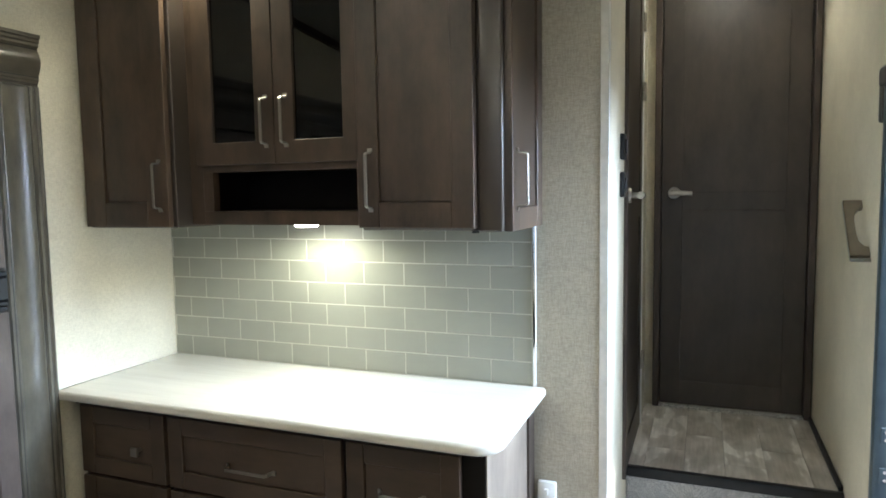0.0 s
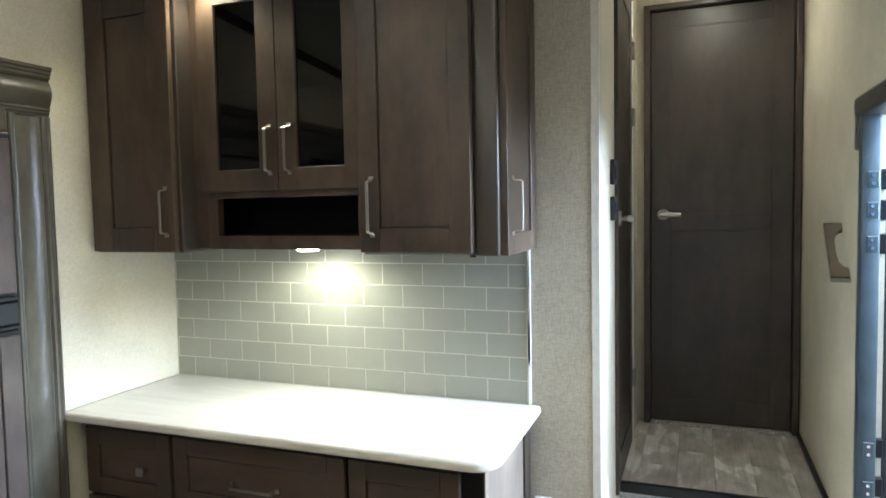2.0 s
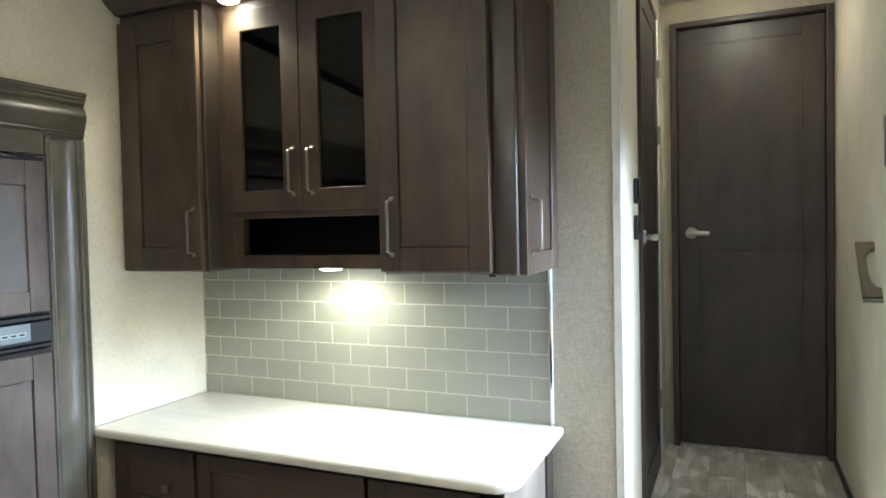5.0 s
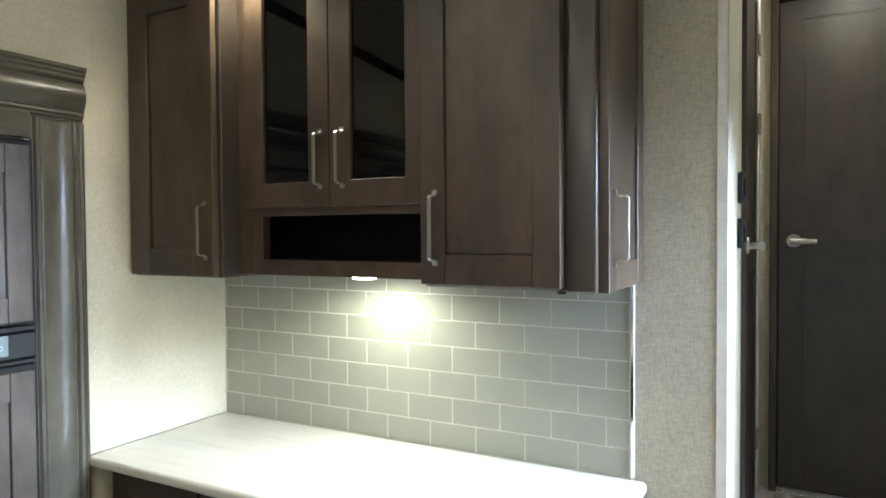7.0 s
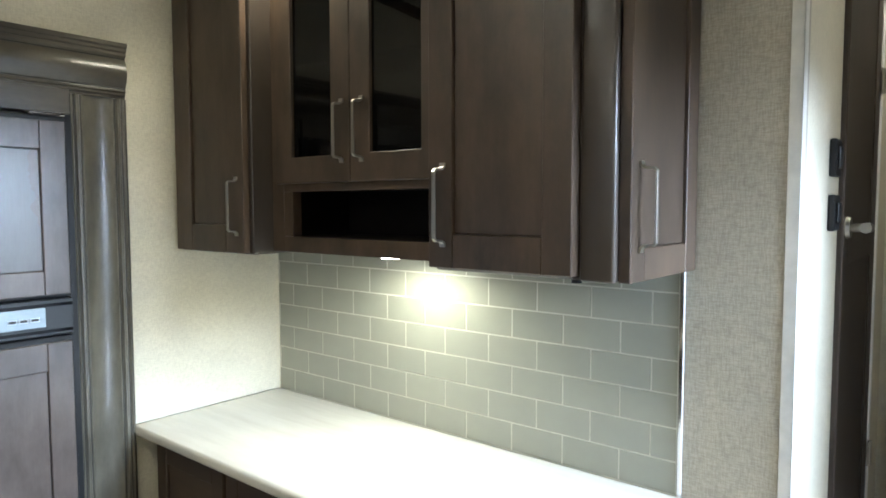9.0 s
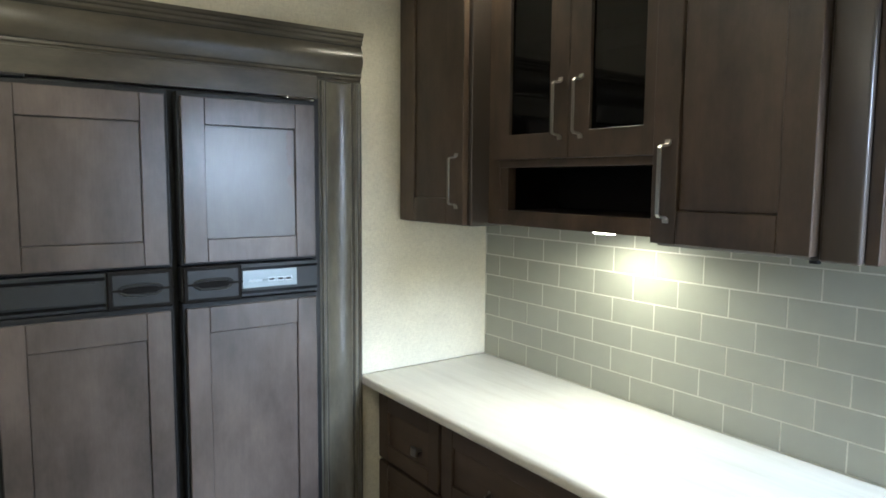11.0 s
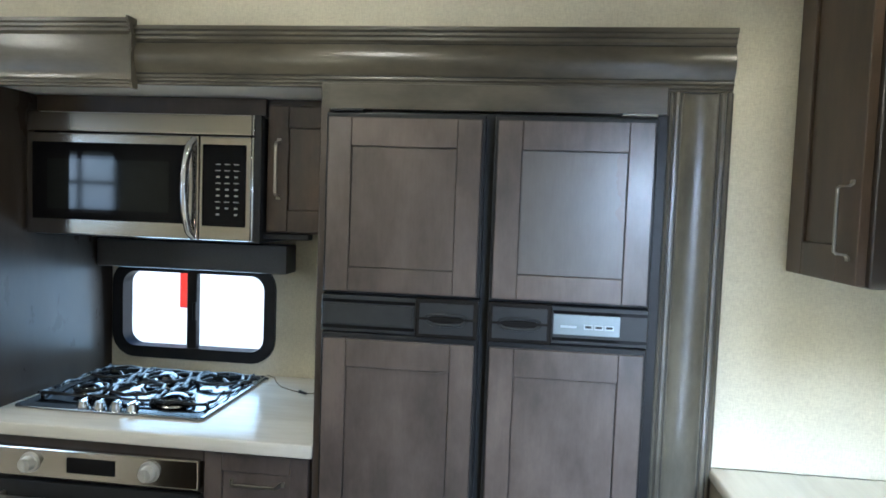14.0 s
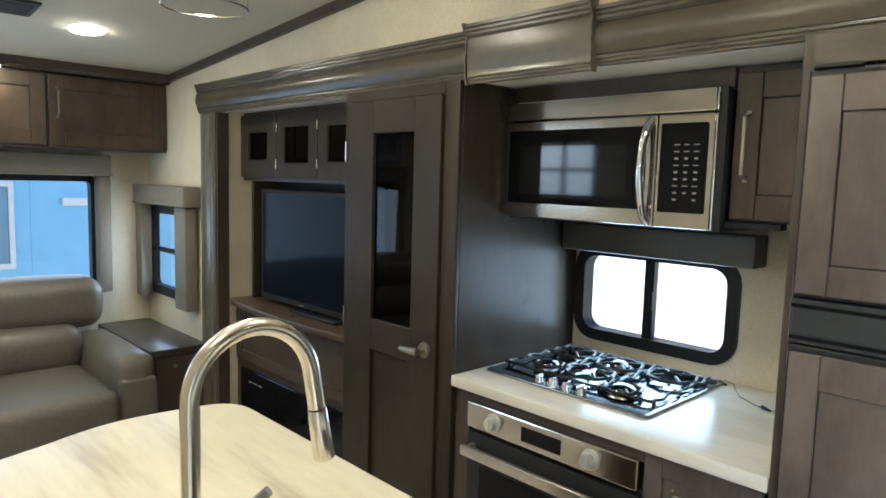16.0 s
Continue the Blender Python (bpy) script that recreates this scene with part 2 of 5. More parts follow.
BLACK = plain("black_plastic", (0.018, 0.018, 0.019), 0.38, 0, 0.15)
BLACK_GLOSS = plain("black_glass", (0.006, 0.006, 0.007), 0.03, 0, 0.05, 10, (1, 1, 1), 0.0)
NICKEL = plain("brushed_nickel", (0.36, 0.34, 0.30), 0.33, 1.0, 0.015, 20, (1, 1, 1), 0.0)
CHROME = plain("polished_chrome", (0.72, 0.72, 0.72), 0.12, 1.0, 0.03, 60, (1, 1, 1), 0.0)
STEEL = plain("brushed_steel", (0.52, 0.49, 0.45), 0.13, 1.0, 0.025, 260, (0.02, 1, 1), 0.012)
IRON = plain("black_cast_iron", (0.016, 0.016, 0.017), 0.34, 0, 0.2, 120, (1, 1, 1), 0.2)
FRAME_GREY = plain("grey_black_fridge_trim", (0.032, 0.034, 0.036), 0.33, 0, 0.1)
# black aluminium, lighter and bluer: the doorway's daylight is in the colour
JAMB = plain("daylit_black_aluminium", (0.085, 0.115, 0.135), 0.4, 0.3, 0.12, 14)
ENTRY_BLACK = plain("black_aluminium", (0.035, 0.042, 0.048), 0.35, 0.3, 0.1)
COUNTER = streaky("whitewashed_counter", (0.70, 0.67, 0.59), (0.57, 0.53, 0.45))
ISLAND = streaky("cream_streaked_island_top", (0.82, 0.76, 0.62), (0.55, 0.48, 0.37), "y", 0.35)
KITCHEN_TOP = streaky("white_kitchen_counter", (0.74, 0.71, 0.64), (0.64, 0.60, 0.53), "y", 0.22)
TILE = tile_glaze("grey_subway_tile")
GROUT = plain("pale_grout", (0.60, 0.59, 0.53), 0.8, 0, 0.05, 80)
CARPET = carpet_of("speckled_carpet", (0.13, 0.127, 0.122), (0.86, 0.84, 0.80))
PLANK = vinyl_plank("vinyl_plank")
LEATHER = plain("grey_leather", (0.125, 0.112, 0.093), 0.40, 0, 0.12, 60, (1, 1, 1), 0.3)
FABRIC = linen("grey_valance_fabric", (0.22, 0.20, 0.165), (0.14, 0.127, 0.105), 1.2)
VAL_DARK = plain("dark_padded_valance", (0.085, 0.083, 0.08), 0.5, 0, 0.1, 150, (1, 1, 1), 0.2)
FAUCET = plain("polished_nickel", (0.74, 0.70, 0.62), 0.22, 1.0, 0.015, 20, (1, 1, 1), 0.0)
BURNER_CAP = plain("burner_cap_steel", (0.17, 0.18, 0.20), 0.16, 1.0, 0.05)
MIRROR_WELL = plain("mirror_steel_well", (0.085, 0.10, 0.12), 0.12, 1.0, 0.04, 12, (1, 1, 1), 0.02)
SLIDE_CEIL = plain("white_slide_ceiling", (0.84, 0.84, 0.82), 0.6, 0, 0.03, 90, (1, 1, 1), 0.08)
CLEAR_SHADE = tinted_glass("clear_shade", (0.99, 0.99, 0.985))
GLASS = tinted_glass("clear_pane", (0.95, 0.97, 0.97))
SMOKE = tinted_glass("smoked_pane", (0.10, 0.10, 0.10))
LAMP_ON = glow("lit_lens", (1.0, 0.87, 0.62), 42.0)
LAMP_HUTCH = glow("lit_hutch_lens", (1.0, 0.9, 0.68), 30.0)
SIDING = plain("pale_blue_siding", (0.30, 0.60, 0.82), 0.6, 0, 0.06, 8)
TRAILER = plain("white_trailer_skin", (0.80, 0.80, 0.80), 0.4, 0, 0.03, 5)
RED = plain("red_paint", (0.62, 0.03, 0.015), 0.4, 0, 0.08)
GRAVEL = carpet_of("gravel_ground", (0.20, 0.19, 0.175), (0.38, 0.36, 0.33))
LABEL = plain("white_control_label", (0.23, 0.26, 0.27), 0.36, 0.85, 0.06)
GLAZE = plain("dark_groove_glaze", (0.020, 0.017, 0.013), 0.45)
INK = plain("grey_print", (0.40, 0.45, 0.50), 0.5, 0, 0.05)
KEY_INK = plain("pale_key_print", (0.26, 0.26, 0.25), 0.5, 0, 0.05)

SCREEN = plain("matte_dark_screen", (0.005, 0.008, 0.014), 0.10, 0, 0.05, 10, (1, 1, 1), 0.0)
SCREEN.node_tree.nodes["Principled BSDF"].inputs["Specular IOR Level"].default_value = 0.045
BLACK_GLOSS.node_tree.nodes["Principled BSDF"].inputs["Specular IOR Level"].default_value = 0.13
BLACK.node_tree.nodes["Principled BSDF"].inputs["Specular IOR Level"].default_value = 0.25
PANEL_SIDE.node_tree.nodes["Principled BSDF"].inputs["Specular IOR Level"].default_value = 0.13
PANTRY.node_tree.nodes["Principled BSDF"].inputs["Specular IOR Level"].default_value = 0.22
FRAME_GREY.node_tree.nodes["Principled BSDF"].inputs["Specular IOR Level"].default_value = 0.32
# near-black: fridge outlines, and gap and interior shade put into the colour
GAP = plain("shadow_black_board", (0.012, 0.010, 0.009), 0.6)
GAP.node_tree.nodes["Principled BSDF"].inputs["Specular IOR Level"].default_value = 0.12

# ---- builders ----
OFFSET = {}
SIDE = Matrix.Rotation(radians(90), 4, "Z")  # kitchen side: local x is world y, local y is minus world x


def box(bm, x0, x1, y0, y1, z0, z1, bevel=0.0, seg=1):
    """A block between the given bounds, its edges rounded by bevel."""
    r = bmesh.ops.create_cube(bm, size=1.0, matrix=Matrix.Translation(((x0 + x1) / 2, (y0 + y1) / 2, (z0 + z1) / 2)) @ Matrix.Diagonal((abs(x1 - x0), abs(y1 - y0), abs(z1 - z0), 1)))
    if bevel:
        edges = list({e for v in r["verts"] for e in v.link_edges})
        bmesh.ops.bevel(bm, geom=edges, offset=bevel, segments=seg, affect="EDGES", profile=0.5)


def rod(bm, a, b, r, r2=None, n=16):
    """A round bar from a to b."""
    a, b = Vector(a), Vector(b)
    m = Matrix.Translation((a + b) / 2) @ (b - a).to_track_quat("Z", "Y").to_matrix().to_4x4()
    bmesh.ops.create_cone(bm, cap_ends=True, segments=n, radius1=r, radius2=r if r2 is None else r2, depth=(b - a).length, matrix=m)


def outline(bm, pts, z0, z1, bevel=0.0, seg=2):
    """A slab with the outline pts (x, y), between two heights."""
    vs = [bm.verts.new((x, y, z0)) for x, y in pts]
    f = bm.faces.new(vs)
    ext = bmesh.ops.extrude_face_region(bm, geom=[f])
    bmesh.ops.translate(bm, verts=[v for v in ext["geom"] if isinstance(v, bmesh.types.BMVert)], vec=(0, 0, z1 - z0))
    bmesh.ops.recalc_face_normals(bm, faces=bm.faces)
    if bevel:
        es = [e for e in bm.edges if abs(e.verts[0].co.z - e.verts[1].co.z) < 1e-6]
        bmesh.ops.bevel(bm, geom=es, offset=bevel, segments=seg, affect="EDGES", profile=0.5)


def rounded(x0, x1, y0, y1, radii, n=8):
    """Corner-rounded rectangle as points; radii for the corners (x0,y0), (x1,y0), (x1,y1), (x0,y1)."""
    pts = []
    for (cx, cy, sx, sy, start), r in zip(((x0, y0, 1, 1, 180), (x1, y0, -1, 1, 270), (x1, y1, -1, -1, 0), (x0, y1, 1, -1, 90)), radii):
        if r <= 0:
            pts.append((cx, cy))
            continue
        for i in range(n + 1):
            a = radians(start + 90 * i / n)
            pts.append((cx + sx * r + r * math.cos(a), cy + sy * r + r * math.sin(a)))
    return pts


def extrude_profile(bm, pts, a, b):
    """A moulding: profile pts (y, z) swept along x from a to b."""
    lo, hi = [bm.verts.new((a, y, z)) for y, z in pts], [bm.verts.new((b, y, z)) for y, z in pts]
    k = len(pts)
    for i in range(k):
        bm.faces.new((lo[i], lo[(i + 1) % k], hi[(i + 1) % k], hi[i]))
    bm.faces.new(lo[::-1]), bm.faces.new(hi)
    bmesh.ops.recalc_face_normals(bm, faces=bm.faces)


def tube(bm, pts, r, n=14):
    """A bent round pipe through pts."""
    rings = []
    for i, p in enumerate(pts):
        p = Vector(p)
        d = (Vector(pts[min(i + 1, len(pts) - 1)]) - Vector(pts[max(i - 1, 0)])).normalized()
        u = d.cross(Vector((0.123, 1, 0.077))).normalized()
        w = d.cross(u)
        rad = r[i] if isinstance(r, (list, tuple)) else r
        rings.append([bm.verts.new(p + rad * (math.cos(2 * math.pi * k / n) * u + math.sin(2 * math.pi * k / n) * w)) for k in range(n)])
    for a, b in zip(rings, rings[1:]):
        for k in range(n):
            bm.faces.new((a[k], a[(k + 1) % n], b[(k + 1) % n], b[k]))
    bm.faces.new(rings[0][::-1]), bm.faces.new(rings[-1])
    bmesh.ops.recalc_face_normals(bm, faces=bm.faces)


def mesh_of(bm, name, material, smooth=False):
    me = bpy.data.meshes.new(name)
    bm.to_mesh(me)
    bm.free()
    me.materials.append(material)
    if smooth:
        for p in me.polygons:
            p.use_smooth = True
        try:
            me.set_sharp_from_angle(angle=radians(35))
        except AttributeError:
            pass
    return me


def part(name, bm, material, parent, label="", smooth=False):
    """One mesh object under a thing or under a part."""
    root = parent
    while root.parent:
        root = root.parent
    if root.name in OFFSET:
        bm.transform(OFFSET[root.name])
    ob = new(name, mesh_of(bm, name, material, smooth))
    ob.parent = parent
    return tagged(ob, label=label)


def boxpart(name, bounds, material, parent, bevel=0.0015, label="", seg=1):
    bm = bmesh.new()
    box(bm, *bounds, bevel, seg)
    return part(name, bm, material, parent, label, bevel > 0.004)


def thing(name, label, category, base=None, zone=None, m=None, group="", kind=""):
    """The Empty at a thing's base. With base, its parts are given in the zone's coordinates; with m, in its own."""
    ob = new(name)
    ob.empty_display_size = 0.1
    if base is not None:
        zone = zone or Matrix.Identity(4)
        ob.matrix_world = Matrix.Translation(base) @ zone
        OFFSET[ob.name] = (Matrix.Translation(base) @ zone).inverted() @ zone
    elif m is not None:
        ob.matrix_world = m
    return tagged(ob, label, category, group, kind)


def structure(name, bm, material, label, category, smooth=False):
    return tagged(new(name, mesh_of(bm, name, material, smooth)), label, category, kind="structure")


def bar_pull(parent, x, y, z, length, upright=True, name="handle"):
    """Flat nickel pull whose ends bend back to flared feet; y is the surface it stands on, and it stands out towards -y."""
    h, w, t = length / 2, 0.0046, 0.0050
    line = [(h + 0.013, 0.0022), (h + 0.005, 0.0034), (h + 0.0005, 0.008), (h - 0.001, 0.026), (h - 0.006, 0.0315)]
    line = [(-a, d) for a, d in line] + [(a, d) for a, d in reversed(line)]
    bm = bmesh.new()
    rings = []
    for i, (a, d) in enumerate(line):
        p, q = line[max(i - 1, 0)], line[min(i + 1, len(line) - 1)]
        along = Vector((q[0] - p[0], q[1] - p[1])).normalized()
        across = Vector((-along.y, along.x)) * t / 2
        ww = w + (0.0022 if i in (0, 1, len(line) - 2, len(line) - 1) else 0.0)
        ring = []
        for sa, sw in ((1, -1), (1, 1), (-1, 1), (-1, -1)):
            u, v = a + sa * across.x, y - max(0.0, d + sa * across.y)
            ring.append(bm.verts.new((x + sw * ww, v, z + u) if upright else (x + u, v, z + sw * ww)))
        rings.append(ring)
    for a, b in zip(rings, rings[1:]):
        for k in range(4):
            bm.faces.new((a[k], a[(k + 1) % 4], b[(k + 1) % 4], b[k]))
    bm.faces.new(rings[0]), bm.faces.new(rings[-1])
    bmesh.ops.recalc_face_normals(bm, faces=bm.faces)
    bmesh.ops.bevel(bm, geom=[e for e in bm.edges if e.calc_length() > 0.02], offset=0.0012, segments=1, affect="EDGES")
    return part(name, bm, NICKEL, parent, "brushed nickel bar pull")


def shaker(parent, x0, x1, z0, z1, y, stile=0.062, t=0.02, material=None, panel=None, name="door", label="", deep=0.008, bottom=None, top=None):
    """A shaker door or drawer front: proud stiles and rails, recessed panel (or pane). y is its front face, which looks towards -y."""
    material = material or WOOD
    bot, top = stile if bottom is None else bottom, stile if top is None else top
    glassy = panel in (SMOKE, GLASS)
    inner = (x0 + stile, x1 - stile, z0 + bot, z1 - top)
    if glassy:
        bm = bmesh.new()
        rings = []
        for yy in (y, y + t):
            rings.append([bm.verts.new((x, yy, z)) for x, z in ((x0, z0), (x1, z0), (x1, z1), (x0, z1))])
            rings.append([bm.verts.new((x, yy, z)) for x, z in ((inner[0], inner[2]), (inner[1], inner[2]), (inner[1], inner[3]), (inner[0], inner[3]))])
        for a, b in ((0, 1), (2, 3), (0, 2), (1, 3)):
            for i in range(4):
                bm.faces.new((rings[a][i], rings[a][(i + 1) % 4], rings[b][(i + 1) % 4], rings[b][i]))
        bmesh.ops.recalc_face_normals(bm, faces=bm.faces)
        bmesh.ops.bevel(bm, geom=list(bm.edges), offset=0.0015, segments=1, affect="EDGES")
        d = part(name, bm, material, parent, label)
        bm = bmesh.new()
        box(bm, inner[0] - 0.004, inner[1] + 0.004, y + 0.010, y + 0.013, inner[2] - 0.004, inner[3] + 0.004)
        part("pane", bm, panel, d, "smoked glass pane")
        return d
    bm = bmesh.new()
    box(bm, inner[0] + 0.0014, inner[1] - 0.0014, y + deep, y + t, inner[2] + 0.0014, inner[3] - 0.0014, 0.001)
    if parent.parent:
        d = parent
        part("panel", bm, panel or material, d, label)
    else:
        d = part(name, bm, panel or material, parent, label)
    for a, b in ((x0, inner[0]), (inner[1], x1)):
        bm = bmesh.new()
        box(bm, a, b, y, y + t, z0, z1, 0.0018)
        part("stile", bm, material, d)
    for a, b in ((inner[3], z1), (z0, inner[2])):
        bm = bmesh.new()
        box(bm, inner[0] + 0.0004, inner[1] - 0.0004, y + 0.0006, y + t, a, b, 0.0018)
        part("rail", bm, material, d)
    return d


def puck(x, y, z, material, label, r=0.042, tilt=0.0):
    """A shallow round LED lamp under a surface at height z."""
    th = thing("puck_light", label, "light", m=pose(x, y, z, tilt), group="puck lights")
    bm = bmesh.new()
    rod(bm, (0, 0, -0.005), (0, 0, 0.0), r, r * 1.08, 28)
    part("housing", bm, NICKEL, th, "", True)
    bm = bmesh.new()
    rod(bm, (0, 0, -0.013), (0, 0, -0.009), r * 0.78, r * 0.93, 28)
    rod(bm, (0, 0, -0.009), (0, 0, -0.0051), r * 0.93, r * 0.95, 28)
    part("lens", bm, material, th, "glowing round lens", True)
    return th


def lever_handle(parent, x, y, z, s=1, name="lever"):
    """Nickel lever on a round rose; points towards s along x and stands out towards -y."""
    bm = bmesh.new()
    rod(bm, (x, y + 0.001, z), (x, y - 0.010, z), 0.030, 0.026, 24)
    rod(bm, (x, y - 0.008, z), (x, y - 0.045, z), 0.011, 0.012, 16)
    tube(bm, [(x - 0.012 * s, y - 0.044, z), (x + 0.02 * s, y - 0.046, z), (x + 0.055 * s, y - 0.043, z - 0.002), (x + 0.084 * s, y - 0.040, z - 0.003)], [0.014, 0.014, 0.012, 0.011])
    return part(name, bm, NICKEL, parent, "brushed nickel lever handle", True)

# ---- structure ----
XL, XR, YR, YT, YF, XH = -1.995, 0.455, -3.54, 2.024, 3.45, -0.30
SB, SE0, SE1, SC = -2.66, -2.50, 1.40, 1.876  # slide-out: back wall, two end walls, ceiling


def wall_with_holes(name, plane, at, thick, u0, u1, z0, top, holes, material, label):
    """A wall in the plane x = at or y = at, built of blocks round its openings (u0, u1, z0, z1); top(u) is its upper edge."""
    bm = bmesh.new()

    def block(a, b, c, d):
        if b - a < 1e-4 or (top(a) if d is None else d) - c < 1e-4:
            return
        lo, hi = (top(a), top(b)) if d is None else (d, d)
        q = []
        for off in (0, thick):
            for u, z in ((a, c), (b, c), (b, hi), (a, lo)):
                q.append(bm.verts.new((at + off, u, z) if plane == "x" else (u, at + off, z)))
        for f in ((0, 1, 2, 3), (7, 6, 5, 4), (0, 4, 5, 1), (1, 5, 6, 2), (2, 6, 7, 3), (3, 7, 4, 0)):
            bm.faces.new([q[i] for i in f])

    edges = sorted({u0, u1, *[h[0] for h in holes], *[h[1] for h in holes]})
    for a, b in zip(edges, edges[1:]):
        cut = sorted((h for h in holes if h[0] <= a + 1e-6 and h[1] >= b - 1e-6), key=lambda h: h[2])
        z = z0
        for h in cut:
            block(a, b, z, h[2])
            z = h[3]
        block(a, b, z, None)
    bmesh.ops.remove_doubles(bm, verts=bm.verts, dist=0.0005)
    bmesh.ops.recalc_face_normals(bm, faces=bm.faces)
    return structure(name, bm, material, label, "wall")


def high(u):
    return roof(u) + 0.05


wall_with_holes("wall_kitchen_side", "x", XL, -0.032, YR - 0.05, YT + 0.1, 0.0, high, [(SE0, SE1, 0.0, SC), (-3.52, -2.915, 0.80, 1.32)], PAPER, "cream linen wallpaper wall with a wide slide-out opening")
wall_with_holes("wall_entry_side", "x", XR, 0.06, YR - 0.05, YF + 0.1, 0.0, high, [(1.525, 2.195, 0.0, 1.83), (-2.62, -2.02, 1.41, 1.89)], PAPER, "cream linen wallpaper wall with the entry opening")
wall_with_holes("wall_rear", "y", YR, -0.05, XL - 0.05, XR + 0.06, 0.0, lambda u: roof(YR) + 0.05, [(-1.66, 0.10, 0.78, 1.485)], PAPER, "cream linen wallpaper wall behind the sofa")
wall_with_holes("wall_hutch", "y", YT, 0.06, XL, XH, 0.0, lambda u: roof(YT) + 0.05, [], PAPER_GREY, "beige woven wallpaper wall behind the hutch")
wall_with_holes("wall_hall_side", "x", XH, -0.05, YT + 0.0601, YF + 0.05, 0.0, high, [(2.48, 3.10, 0.43, 2.49)], PAPER, "wallpapered hall wall with a bathroom door")
wall_with_holes("wall_hall_end", "y", YF, 0.05, XH - 0.05, XR + 0.06, 0.0, lambda u: roof(YF) + 0.05, [(-0.245, 0.440, 0.43, 2.525)], PAPER, "cream hall end wall with a bedroom door")

bm = bmesh.new()
vs = []
for dz in (0.0, 0.06):
    vs += [bm.verts.new((x, y, roof(y) + dz)) for x, y in ((XL - 0.05, YR - 0.05), (XR + 0.06, YR - 0.05), (XR + 0.06, YF + 0.1), (XL - 0.05, YF + 0.1))]
for f in ((0, 1, 2, 3), (7, 6, 5, 4), (0, 4, 5, 1), (1, 5, 6, 2), (2, 6, 7, 3), (3, 7, 4, 0)):
    bm.faces.new([vs[i] for i in f])
bmesh.ops.recalc_face_normals(bm, faces=bm.faces)
structure("ceiling", bm, CEIL, "off-white sloping ceiling panel", "ceiling")

bm = bmesh.new()
box(bm, XL, XR + 0.06, YR - 0.05, 2.45, -0.08, 0.0)
structure("floor", bm, PLANK, "grey-brown vinyl plank floor", "floor")

# slide-out box
bm = bmesh.new()
box(bm, SB - 0.05, XL - 0.051, SE0 - 0.05, SE1 + 0.05, -0.06, 0.04)
structure("floor_slide", bm, PLANK, "vinyl floor of the slide-out", "floor")
bm = bmesh.new()
box(bm, SB - 0.05, XL - 0.051, SE0 - 0.05, SE1 + 0.05, SC, SC + 0.05)
structure("ceiling_slide", bm, SLIDE_CEIL, "white slide-out ceiling panel", "ceiling")
wall_with_holes("wall_slide_back", "x", SB, -0.05, SE0 - 0.05, SE1 + 0.05, 0.04, lambda u: SC, [(-0.607, -0.005, 0.955, 1.275)], PAPER, "cream wallpaper wall of the slide-out with a window")
bm = bmesh.new()
box(bm, SB, XL - 0.051, SE0 - 0.05, SE0, 0.04, SC)
structure("wall_slide_end", bm, PAPER, "cream wallpaper end wall of the slide-out", "wall")
bm = bmesh.new()
box(bm, SB, XL - 0.051, SE1, SE1 + 0.05, 0.04, SC)
structure("wall_slide_end_front", bm, PAPER, "cream end wall beside the refrigerator", "wall")

# raised hall floor, carpeted step
HALL_Z, HALL_Y = 0.425, 2.60
bm = bmesh.new()
box(bm, XH, XR, HALL_Y + 0.012, YF + 0.05, 0.10, HALL_Z - 0.006)
hall_floor = structure("floor_hall", bm, BLACK, "raised hall floor of weathered vinyl planks", "floor")
bm = bmesh.new()
box(bm, XH + 0.001, XR - 0.001, HALL_Y, HALL_Y + 0.011, 0.21, HALL_Z - 0.03, 0.002)
box(bm, XH + 0.001, XR - 0.001, HALL_Y - 0.27, HALL_Y, 0.0, 0.205, 0.006)
structure("step_carpet", bm, CARPET, "grey speckled carpet on the hall step", "step")
bm = bmesh.new()
box(bm, XH + 0.002, XR - 0.002, HALL_Y - 0.012, HALL_Y + 0.018, HALL_Z - 0.034, HALL_Z + 0.006, 0.004, 2)
structure("trim_step_nosing", bm, BLACK, "black rubber step nosing", "trim", True)
bm = bmesh.new()
box(bm, XR - 0.016, XR - 0.001, HALL_Y + 0.02, YF - 0.05, HALL_Z, HALL_Z + 0.022, 0.003)
structure("baseboard_hall", bm, BLACK, "black floor edging strip", "baseboard")
bm = bmesh.new()
box(bm, -0.2285, 0.4205, YF - 0.045, YF - 0.002, HALL_Z + 0.0003, HALL_Z + 0.010, 0.003)
structure("trim_hall_threshold", bm, CARPET, "carpeted door threshold", "trim")

# corner trim and seam batten beside the hall
bm = bmesh.new()
box(bm, XH - 0.022, XH + 0.003, YT - 0.003, YT - 0.0004, 0.0, roof(YT), 0.0008)
box(bm, XH + 0.0004, XH + 0.003, YT - 0.003, YT + 0.030, 0.0, roof(YT), 0.0008)
structure("trim_wall_corner", bm, plain("pale_corner_trim", (0.62, 0.60, 0.54), 0.35), "pale vinyl corner trim", "trim")
bm = bmesh.new()
box(bm, -0.532, -0.520, YT - 0.010, YT - 0.0004, 0.89, 1.44, 0.002)
structure("trim_tile_edge", bm, CHROME, "polished metal tile edge strip", "trim", True)

